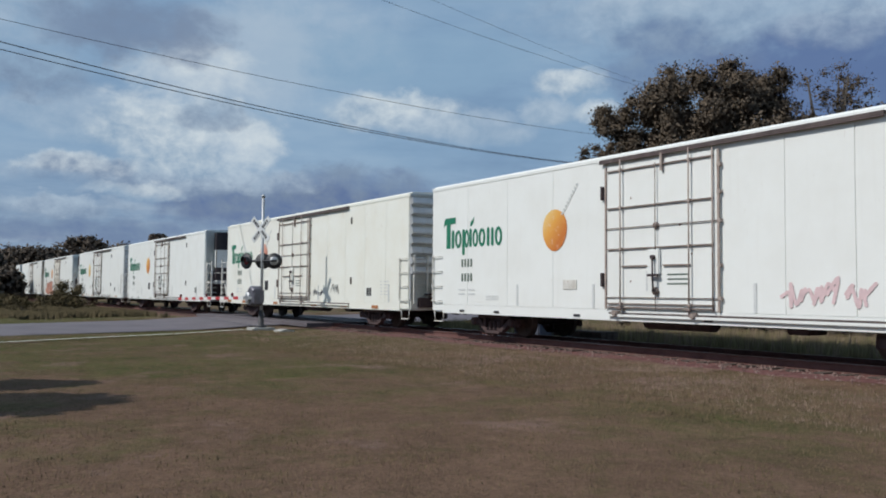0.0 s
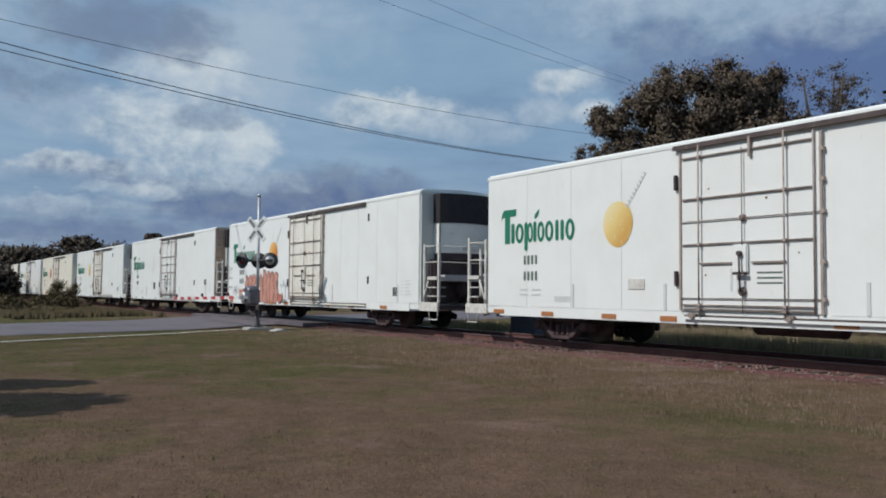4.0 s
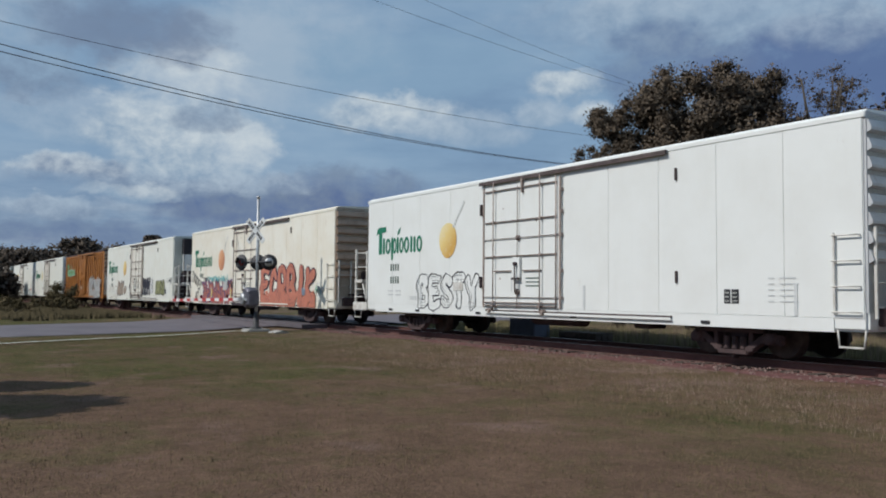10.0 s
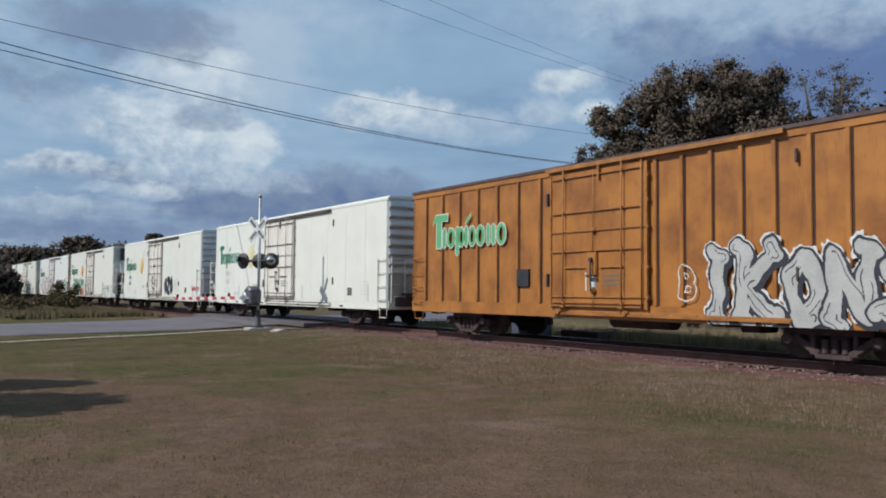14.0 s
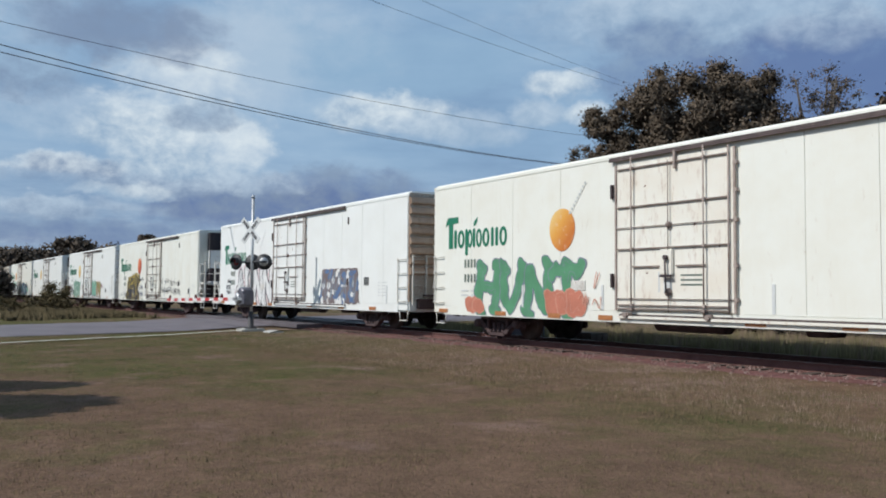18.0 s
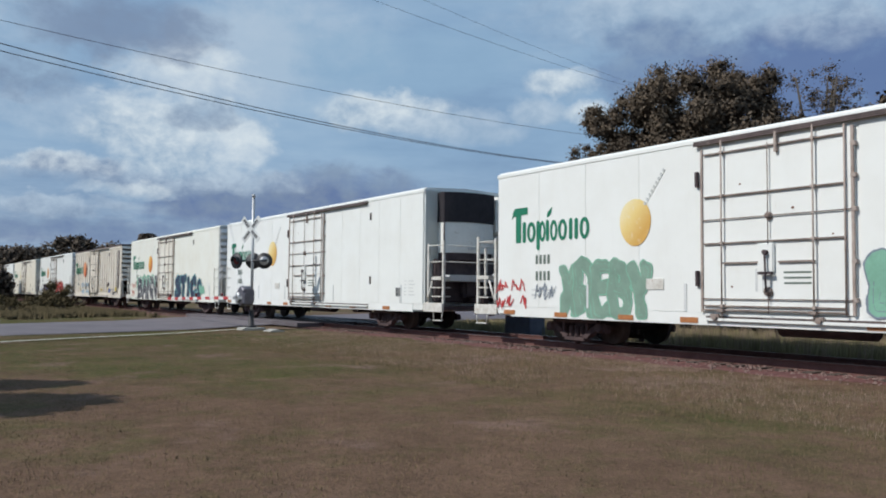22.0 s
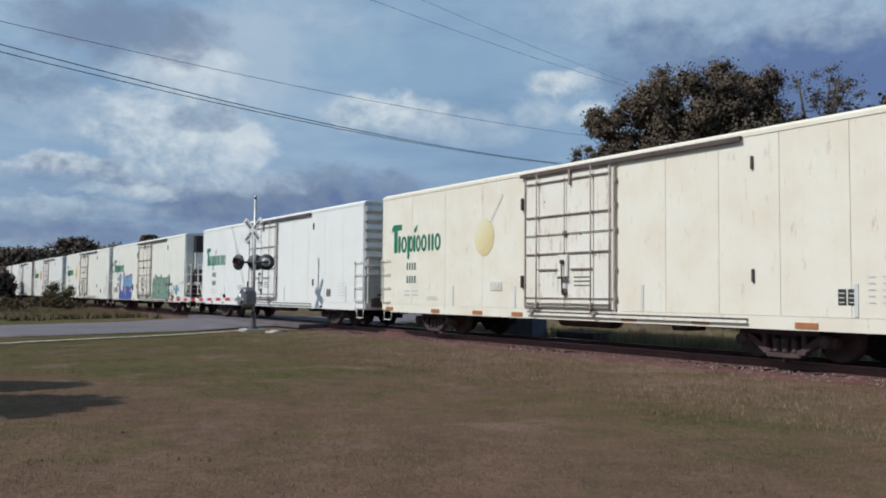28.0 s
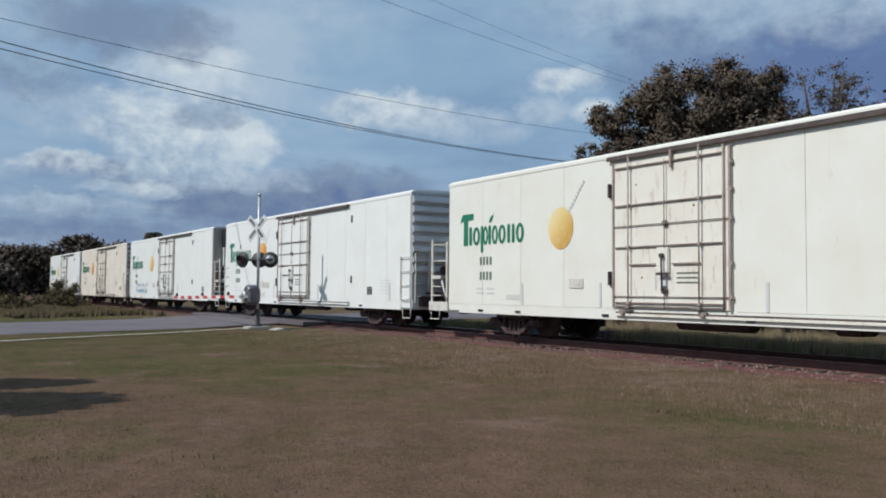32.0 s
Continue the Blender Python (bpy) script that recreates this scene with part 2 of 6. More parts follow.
REFLECTOR = grainy("amber_reflector", (0.34, 0.13, 0.05), (0.48, 0.21, 0.08), 6.0, 0.35, bump=0.05)
STRAW = grainy("grey_straw_paint", (0.10, 0.11, 0.12), (0.62, 0.64, 0.62), 5.5, 0.5, bump=0.03)


def fruit_paint(name, pale, full, deep):
    """Airbrushed fruit: a pale upper cheek running into a deep lower edge, worn in spots."""
    m, n, bsdf = material(name, 0.5)
    at = n.add("ShaderNodeTexCoord").outputs["Object"]
    place = n.add("ShaderNodeSeparateXYZ", Vector=at)
    across = n.math("MULTIPLY", n.math("SUBTRACT", place.outputs["X"], 5.02), 0.75)
    up = n.math("MULTIPLY", n.math("SUBTRACT", place.outputs["Z"], 2.80), -0.65)
    fac = n.math("ADD", n.math("ADD", across, up), n.math("MULTIPLY", n.noise(at, 9.0, 4, 0.6), 0.12))
    colour = n.ramp(n.math("ADD", fac, 0.45), (0.12, pale), (0.50, full), (0.95, deep))
    colour = n.mix(n.ramp(n.noise(at, 6.0, 5, 0.7), (0.56, 0.0), (0.75, 0.5)), colour, (0.78, 0.75, 0.68))
    n.put(bsdf.inputs["Base Color"], colour)
    return m


FRUIT = {key: fruit_paint(f"{key}_fruit_decal", pale, full, deep) for key, pale, full, deep in (
    ("orange", (0.80, 0.55, 0.20), (0.72, 0.34, 0.06), (0.55, 0.17, 0.03)), ("yellow", (0.83, 0.73, 0.44), (0.77, 0.58, 0.22), (0.62, 0.36, 0.09)),
    ("red", (0.74, 0.30, 0.14), (0.62, 0.15, 0.06), (0.42, 0.06, 0.03)), ("pale", (0.78, 0.75, 0.60), (0.74, 0.68, 0.42), (0.66, 0.55, 0.28)),
    ("pink", (0.74, 0.46, 0.36), (0.62, 0.29, 0.21), (0.48, 0.17, 0.12)), ("peach", (0.76, 0.47, 0.27), (0.66, 0.31, 0.15), (0.50, 0.20, 0.10)), ("ghost", (0.785, 0.79, 0.765), (0.765, 0.765, 0.74), (0.73, 0.725, 0.70)))}


def spray(name, colour, fade=0.75):
    """Spray paint, thinner in places."""
    dark = tuple(c * fade for c in colour)
    return grainy("spray_" + name, dark, colour, 2.2, 0.55, bump=0.03)


SPRAY = {name: spray(name, colour) for name, colour in (
    ("black", (0.035, 0.035, 0.05)), ("navy", (0.03, 0.045, 0.09)), ("salmon", (0.56, 0.20, 0.13)), ("rose", (0.62, 0.30, 0.22)),
    ("white", (0.78, 0.78, 0.76)), ("grey", (0.34, 0.35, 0.36)), ("silver", (0.52, 0.52, 0.50)), ("green", (0.10, 0.30, 0.16)),
    ("mint", (0.22, 0.46, 0.34)), ("blue", (0.06, 0.13, 0.42)), ("sky", (0.20, 0.42, 0.62)), ("red", (0.55, 0.05, 0.05)),
    ("yellow", (0.62, 0.46, 0.08)), ("sand", (0.56, 0.50, 0.38)), ("olive", (0.32, 0.33, 0.16)), ("pink", (0.60, 0.20, 0.34)),
    ("sage", (0.22, 0.34, 0.27)), ("slate", (0.20, 0.24, 0.30)), ("violet", (0.13, 0.075, 0.19)), ("brick", (0.42, 0.12, 0.06)), ("plum", (0.085, 0.035, 0.06)), ("brown", (0.20, 0.155, 0.155)),
    ("cobalt", (0.035, 0.045, 0.24)), ("slate_blue", (0.11, 0.18, 0.33)), ("tan", (0.40, 0.32, 0.25)), ("aqua", (0.20, 0.50, 0.50)), ("faded_rose", (0.74, 0.55, 0.56)), ("cream", (0.66, 0.60, 0.47)))}


# ---- mesh helpers ----
def part(name, bm, mat, parent, label=""):
    """Links a bmesh (or a mesh) as one mesh object under a thing or a part."""
    if isinstance(bm, bmesh.types.BMesh):
        mesh = bpy.data.meshes.new(name)
        bm.to_mesh(mesh)
        bm.free()
    else:
        mesh = bm
    if mat and not mesh.materials:
        mesh.materials.append(mat)
    ob = new(name, mesh)
    if parent:
        ob.parent = parent
    if label:
        ob["label"] = label
    return ob


def thing(name, label, category, group="", kind="", at=None):
    ob = new(name)
    if at:
        ob.matrix_world = at
    return tagged(ob, label, category, group, kind)


def add_box(bm, x0, x1, y0, y1, z0, z1, bevel=0.0):
    """A box between two corners, its edges rounded by bevel."""
    b = bmesh.new() if bevel else bm
    v = [b.verts.new((x, y, z)) for x in (x0, x1) for y in (y0, y1) for z in (z0, z1)]
    for f in ((0, 1, 3, 2), (4, 6, 7, 5), (0, 4, 5, 1), (2, 3, 7, 6), (0, 2, 6, 4), (1, 5, 7, 3)):
        b.faces.new([v[i] for i in f])
    if bevel:
        bmesh.ops.bevel(b, geom=b.edges[:], offset=bevel, segments=2, affect="EDGES", clamp_overlap=True)
        pour(b, bm)
    return bm


def pour(b, bm):
    """Moves the faces of one bmesh into another."""
    made = {v: bm.verts.new(v.co) for v in b.verts}
    for f in b.faces:
        g = bm.faces.new([made[v] for v in f.verts])
        g.smooth = f.smooth
    b.free()


def add_rod(bm, a, b, r, sides=8, r2=None, caps=True):
    """A round bar from a to b."""
    a, b = Vector(a), Vector(b)
    q = (b - a).to_track_quat("Z", "Y")
    rings = []
    for p, radius in ((a, r), (b, r if r2 is None else r2)):
        rings.append([bm.verts.new(p + q @ Vector((radius * math.cos(i * math.tau / sides), radius * math.sin(i * math.tau / sides), 0)))
                      for i in range(sides)])
    for i in range(sides):
        f = bm.faces.new((rings[0][i], rings[0][(i + 1) % sides], rings[1][(i + 1) % sides], rings[1][i]))
        f.smooth = True
    if caps:
        bm.faces.new(rings[0][::-1])
        bm.faces.new(rings[1])
    return bm


def add_lathe(bm, axis_a, axis_way, profile, sides=20):
    """Turns a profile of (along, radius) round an axis."""
    q = Vector(axis_way).to_track_quat("Z", "Y")
    rings = []
    for along, radius in profile:
        rings.append([bm.verts.new(Vector(axis_a) + q @ Vector((radius * math.cos(i * math.tau / sides), radius * math.sin(i * math.tau / sides), along)))
                      for i in range(sides)])
    for r0, r1 in zip(rings, rings[1:]):
        for i in range(sides):
            f = bm.faces.new((r0[i], r0[(i + 1) % sides], r1[(i + 1) % sides], r1[i]))
            f.smooth = True
    bm.faces.new(rings[0][::-1])
    bm.faces.new(rings[-1])
    return bm


def add_plate(bm, points, y, thick=0.004):
    """A flat shape on the car's side: points (x, z) round its edge, standing thick proud of y."""
    front = [bm.verts.new((x, y - thick, z)) for x, z in points]
    bm.faces.new(front)
    return bm


def add_bar2(bm, x0, x1, z0, z1, y):
    return add_plate(bm, ((x0, z0), (x1, z0), (x1, z1), (x0, z1)), y)


def add_extruded(bm, outline, x0, x1):
    """A profile of (y, z) drawn out along x."""
    rings = [[bm.verts.new((x, y, z)) for y, z in outline] for x in (x0, x1)]
    k = len(outline)
    for i in range(k):
        bm.faces.new((rings[0][i], rings[0][(i + 1) % k], rings[1][(i + 1) % k], rings[1][i]))
    bm.faces.new(rings[0][::-1])
    bm.faces.new(rings[1])
    bmesh.ops.recalc_face_normals(bm, faces=bm.faces[:])
    return bm


def box_mesh(name, mat, *args, bevel=0.0):
    mesh = bpy.data.meshes.new(name)
    bm = add_box(bmesh.new(), *args, bevel=bevel)
    bm.to_mesh(mesh)
    bm.free()
    mesh.materials.append(mat)
    return mesh


CACHE = {}


def shared(key, make, mat):
    """One mesh for all alike pieces of one material."""
    key = (key, mat.name)
    if key not in CACHE:
        bm = make(bmesh.new())
        mesh = bpy.data.meshes.new(key[0])
        bm.to_mesh(mesh)
        bm.free()
        mesh.materials.append(mat)
        CACHE[key] = mesh
    return CACHE[key]


def piece(name, key, make, mat, parent, at=(0, 0, 0), label=""):
    ob = part(name, shared(key, make, mat), None, parent, label)
    ob.location = at
    return ob


# ---- train ----
BODY_L, BODY_W = 18.15, 3.1
Z0, Z1 = 0.50, 4.37          # side sill and eave over the rail
ARM = 1.05                   # how far a platform stands out
rng = random.Random(7)


def bowed(bm, x0, x1, y0, y1, z0, z1, bow, steps=14):
    """A box whose +x face bulges."""
    outline = [(x0, y0)] + [(x1 + bow * (1 - (2 * i / steps - 1) ** 2), y0 + (y1 - y0) * i / steps) for i in range(steps + 1)] + [(x0, y1)]
    low = [bm.verts.new((x, y, z0)) for x, y in outline]
    top = [bm.verts.new((x, y, z1)) for x, y in outline]
    k = len(outline)
    for i in range(k):
        f = bm.faces.new((low[i], low[(i + 1) % k], top[(i + 1) % k], top[i]))
        f.smooth = False
    bm.faces.new(low[::-1])
    bm.faces.new(top)
    return bm


def make_wheelset(bm):
    for y in (0.80, 2.30):
        s = 1 if y < 1.5 else -1
        add_lathe(bm, (0, y, 0), (0, s, 0), ((-0.07, 0.14), (-0.06, 0.30), (-0.07, 0.40), (-0.065, 0.42), (0.065, 0.43), (0.07, 0.455), (0.10, 0.455), (0.10, 0.40), (0.03, 0.28), (0.05, 0.12)), 24)
    add_rod(bm, (0, 0.42, 0), (0, 2.68, 0), 0.085, 10)
    return bm


def make_frame(bm):
    """A cast truck side frame with its bearing ends, window and spring nest."""
    y0, y1 = -0.09, 0.09
    for s in (-1, 1):
        add_box(bm, min(s * 0.70, s * 1.10), max(s * 0.70, s * 1.10), y0, y1, 0.30, 0.50, 0.03)
        add_lathe(bm, (s * 0.89, -0.17, 0.43), (0, 1, 0), ((0, 0.07), (0.02, 0.11), (0.2, 0.11)), 14)
        add_extruded(bm, ((y0, 0.0), (y1, 0.0), (y1, 0.14), (y0, 0.14)), 0, 0.01)
        b = bmesh.new()
        add_box(b, 0, 0.62, y0, y1, -0.07, 0.07, 0.02)
        turn = Matrix.Translation((s * 0.30, 0, 0.16)) @ Matrix.Rotation(-radians(33), 4, "Y")
        if s < 0:
            turn = Matrix.Scale(-1, 4, (1, 0, 0)) @ Matrix.Translation((0.30, 0, 0.16)) @ Matrix.Rotation(-radians(33), 4, "Y")
        bmesh.ops.transform(b, matrix=turn, verts=b.verts[:])
        pour(b, bm)
    add_box(bm, -0.75, 0.75, y0, y1, 0.52, 0.66, 0.03)
    add_box(bm, -0.36, 0.36, y0 - 0.03, y1 + 0.03, 0.08, 0.18, 0.02)
    for x in (-0.2, 0.0, 0.2):
        add_lathe(bm, (x, 0, 0.18), (0, 0, 1), tuple((0.03 * i, 0.085 if i % 2 else 0.065) for i in range(10)), 10)
    for x in (-0.42, 0.42):
        add_box(bm, x - 0.05, x + 0.05, y0, y1, 0.15, 0.55, 0.015)
    bmesh.ops.recalc_face_normals(bm, faces=bm.faces[:])
    return bm


WHEELS = ([], [])


def add_truck(car, x):
    bogie = part("truck", shared("bolster", lambda bm: add_box(bm, -0.2, 0.2, 0.5, 2.6, 0.42, 0.80, 0.03), STEEL_DARK), None, car)
    bogie.location = (x, 0, -SINK)
    for y in (0.42, 2.68):
        piece("side_frame", "side_frame", make_frame, STEEL_BROWN, bogie, (0, y, 0), "brown cast-steel truck side frame")
    for i, s in enumerate((-1, 1)):
        w = piece("wheelset", "wheelset", make_wheelset, WHEEL_STEEL, bogie, (s * 0.89, 0, 0.455))
        WHEELS[i].append(w)
    return bogie


def make_coupler(bm):
    add_box(bm, -0.45, 0.30, 1.46, 1.64, 0.78, 0.98, 0.02)
    add_box(bm, 0.22, 0.66, 1.40, 1.70, 0.74, 1.02, 0.05)
    add_rod(bm, (0.45, 1.75, 0.80), (0.62, 1.95, 0.45), 0.03)
    add_rod(bm, (0.62, 1.95, 0.45), (0.78, 1.6, 0.42), 0.03)
    return bm


def make_step(bm):
    for x in (0.0, 0.52):
        add_rod(bm, (x, 0.03, 0.0), (x + (0.03 if x == 0 else -0.03), 0.03, -0.30), 0.017, 6)
    add_box(bm, 0.03, 0.49, 0.0, 0.06, -0.32, -0.29)
    return bm


def add_ladder(car, x, z, rungs, gap, mat):
    """A side ladder of hoop rungs on a stile."""
    ladder = part("ladder", shared("stile%d" % rungs, lambda bm: add_box(bm, 0.02, 0.055, -0.075, -0.045, -0.02, gap * (rungs - 1) + 0.05), mat), None, car, "steel side ladder")
    ladder.location = (x, 0, z)

    def rung(bm):
        add_rod(bm, (0, -0.08, 0), (0.5, -0.08, 0), 0.014, 6)
        for q in (0, 0.5):
            add_rod(bm, (q, -0.08, 0), (q, 0.0, 0), 0.014, 6)
        return bm
    for i in range(rungs):
        piece("rung", "rung", rung, mat, ladder, (0, 0, gap * i))
    return ladder


def add_ribbed_end(car, x, mat, brake=True):
    """A corrugated steel end wall with its ladder, brake wheel and brake gear."""
    wall = part("end_wall", shared("end_wall", lambda bm: add_box(bm, -0.05, 0.0, 0.02, BODY_W - 0.02, Z0 + 0.35, Z1 - 0.02), mat), None, car, "corrugated steel end wall")
    wall.location = (x, 0, 0)

    def rib(bm):
        # a long upper slope that catches the light over an undercut lip
        outline = [(0.0, -0.085), (0.0, 0.15), (0.03, 0.14), (0.085, 0.0), (0.085, -0.05), (0.02, -0.085)]
        a = [bm.verts.new((px, 0.04, pz)) for px, pz in outline]
        b = [bm.verts.new((px, BODY_W - 0.04, pz)) for px, pz in outline]
        for i in range(len(outline)):
            bm.faces.new((a[i], a[(i + 1) % 6], b[(i + 1) % 6], b[i]))
        bm.faces.new(a[::-1])
        bm.faces.new(b)
        bmesh.ops.recalc_face_normals(bm, faces=bm.faces[:])
        return bm
    for i in range(8):
        piece("rib", "rib", rib, mat, wall, (0, 0, Z1 - 0.30 - i * 0.325))
    if brake:
        gear = piece("brake_gear", "brake_gear", make_brake, STEEL_BROWN, car, (x, 0, 0), "brake wheel and air-brake fittings")
        grid = piece("end_ladder", "end_ladder", make_end_ladder, BAR_WHITE, car, (x, 0, 0), "white end ladder")
        return wall, gear, grid
    return (wall,)


def make_brake(bm):
    for i in range(12):
        a, b = i * math.tau / 12, (i + 1) * math.tau / 12
        add_rod(bm, (0.22, 1.95 + 0.26 * math.cos(a), 1.55 + 0.26 * math.sin(a)), (0.22, 1.95 + 0.26 * math.cos(b), 1.55 + 0.26 * math.sin(b)), 0.018, 5, caps=False)
    for i in range(4):
        a = i * math.tau / 4
        add_rod(bm, (0.2, 1.95, 1.55), (0.22, 1.95 + 0.26 * math.cos(a), 1.55 + 0.26 * math.sin(a)), 0.014, 5)
    add_box(bm, 0.0, 0.2, 1.80, 2.10, 1.35, 1.75, 0.03)
    add_box(bm, 0.02, 0.3, 1.05, 1.45, 1.5, 1.95, 0.06)
    add_rod(bm, (0.15, 1.2, 1.9), (0.15, 1.9, 2.1), 0.04)
    add_rod(bm, (0.12, 0.9, 1.25), (0.12, 2.3, 1.25), 0.03)
    add_box(bm, 0.0, 0.28, 0.55, 2.6, 1.02, 1.08)
    add_box(bm, -0.02, 0.12, 0.3, 2.8, 0.62, 0.95, 0.02)
    return bm


def make_end_ladder(bm):
    for y in (0.12, 0.62):
        add_box(bm, 0.06, 0.11, y - 0.025, y + 0.025, 0.75, 2.35)
    for i in range(4):
        add_rod(bm, (0.085, 0.12, 0.95 + i * 0.42), (0.085, 0.62, 0.95 + i * 0.42), 0.016, 6)
    return bm


def add_unit(car, x, wall_mat, side=1):
    """The machine end: plain bulkhead, refrigeration unit, platform, rails and steps."""
    def flip(bm):
        if side < 0:
            bmesh.ops.scale(bm, vec=(-1, 1, 1), verts=bm.verts[:])
            bmesh.ops.reverse_faces(bm, faces=bm.faces[:])
        return bm
    tag = "r" if side > 0 else "l"

    def put(name, make, mat, parent, label=""):
        return piece(name, name + tag, lambda bm: flip(make(bm)), mat, parent, (x, 0, 0) if parent == car else (0, 0, 0), label)
    put("bulkhead", lambda bm: add_box(bm, -0.05, 0.0, 0.03, BODY_W - 0.03, Z0 + 0.3, Z1 - 0.03), wall_mat, car, "plain end bulkhead")
    unit = put("refrigeration_unit", lambda bm: bowed(bm, 0.0, 0.36, 0.50, 2.40, 2.36, 3.32, 0.24), UNIT_WHITE, car, "refrigeration unit with black grille over white cowl")
    put("grille", lambda bm: bowed(bm, 0.0, 0.38, 0.48, 2.42, 3.32, 4.26, 0.24), UNIT_BLACK, unit, "black top grille")
    put("base_pan", lambda bm: bowed(bm, 0.0, 0.33, 0.53, 2.37, 2.14, 2.36, 0.24), STEEL_DARK, unit)
    put("cowl_seam", lambda bm: add_box(bm, 0.34, 0.385, 0.485, 0.51, 2.36, 4.22), STEEL_DARK, unit)
    put("cowl_plate", lambda bm: add_box(bm, 0.58, 0.62, 1.2, 1.7, 2.46, 2.58), FAINT, unit)
    # one dark box for the machinery and the shade that surrounds it
    put("machine_box", lambda bm: add_box(bm, 0.0, 0.34, 0.30, BODY_W - 0.2, 0.82, 2.16, 0.03), STEEL_DARK, car, "black machinery and the shade around it under the unit")
    put("fuel_tank", lambda bm: add_box(bm, 0.30, 0.66, 1.1, 2.4, 0.95, 1.45, 0.08), STEEL_DARK, car)
    put("unit_bracket", lambda bm: add_box(bm, 0.0, 0.55, 0.45, 0.50, 1.80, 2.14), STEEL_DARK, car)
    deck = put("platform", lambda bm: add_box(bm, 0.0, ARM, 0.07, BODY_W, Z0 + 0.08, Z0 + 0.20, 0.012), STEEL_DARK, car, "black end platform")
    put("platform_sill", lambda bm: add_box(bm, 0.0, ARM, -0.02, 0.07, Z0 + 0.02, Z0 + 0.30, 0.012), BAR_WHITE, deck, "white platform sill")
    put("upper_deck", lambda bm: add_box(bm, 0.0, 0.8, 0.42, BODY_W - 0.1, 1.46, 1.66, 0.01), GREY_END, car)
    put("air_duct", lambda bm: add_box(bm, 0.02, 0.46, 2.50, 2.86, 3.0, 4.24, 0.10), UNIT_WHITE, unit, "rounded pale air duct")
    put("platform_step", lambda bm: add_box(add_rod(add_rod(bm, (ARM - 0.56, 0.03, Z0 + 0.08), (ARM - 0.52, 0.03, Z0 - 0.22), 0.017, 6), (ARM - 0.04, 0.03, Z0 + 0.08), (ARM - 0.08, 0.03, Z0 - 0.22), 0.017, 6), ARM - 0.54, ARM - 0.06, 0.0, 0.06, Z0 - 0.24, Z0 - 0.21), BAR_WHITE, deck)
    for px, py, z1 in ((0.16, 0.04, 2.62), (ARM - 0.06, 0.04, 2.70), (ARM - 0.06, 1.62, 2.50), (ARM - 0.06, BODY_W - 0.05, 2.70)):
        put("post%d%d" % (px * 100, py * 100), lambda bm: add_box(bm, px - 0.045, px + 0.045, py, py + 0.07, Z0 + 0.28, z1, 0.008), BAR_WHITE, deck).name = "post"
    for z in (2.05, 2.55):
        put("rail%d" % (z * 100), lambda bm: add_rod(add_rod(bm, (ARM - 0.06, 0.07, z), (ARM - 0.06, BODY_W - 0.05, z - 0.03), 0.018, 6), (0.16, 0.07, z), (ARM - 0.06, 0.07, z), 0.018, 6), BAR_WHITE, deck).name = "handrail"
    for z in (0.98, 1.25, 1.50):
        put("tread%d" % (z * 100), lambda bm: add_box(bm, 0.42, ARM - 0.08, 0.0, 0.35, z, z + (0.10 if z > 1.4 else 0.03)), BAR_WHITE, deck).name = "step_tread"
    put("brace", lambda bm: add_rod(bm, (0.12, 0.04, Z0 + 0.3), (0.42, 0.04, 1.45), 0.03, 6), BAR_WHITE, deck)
    return unit


def make_door(bm):
    return add_box(bm, 0.0, 3.30, -0.045, 0.0, 0.0, 3.32, 0.012)


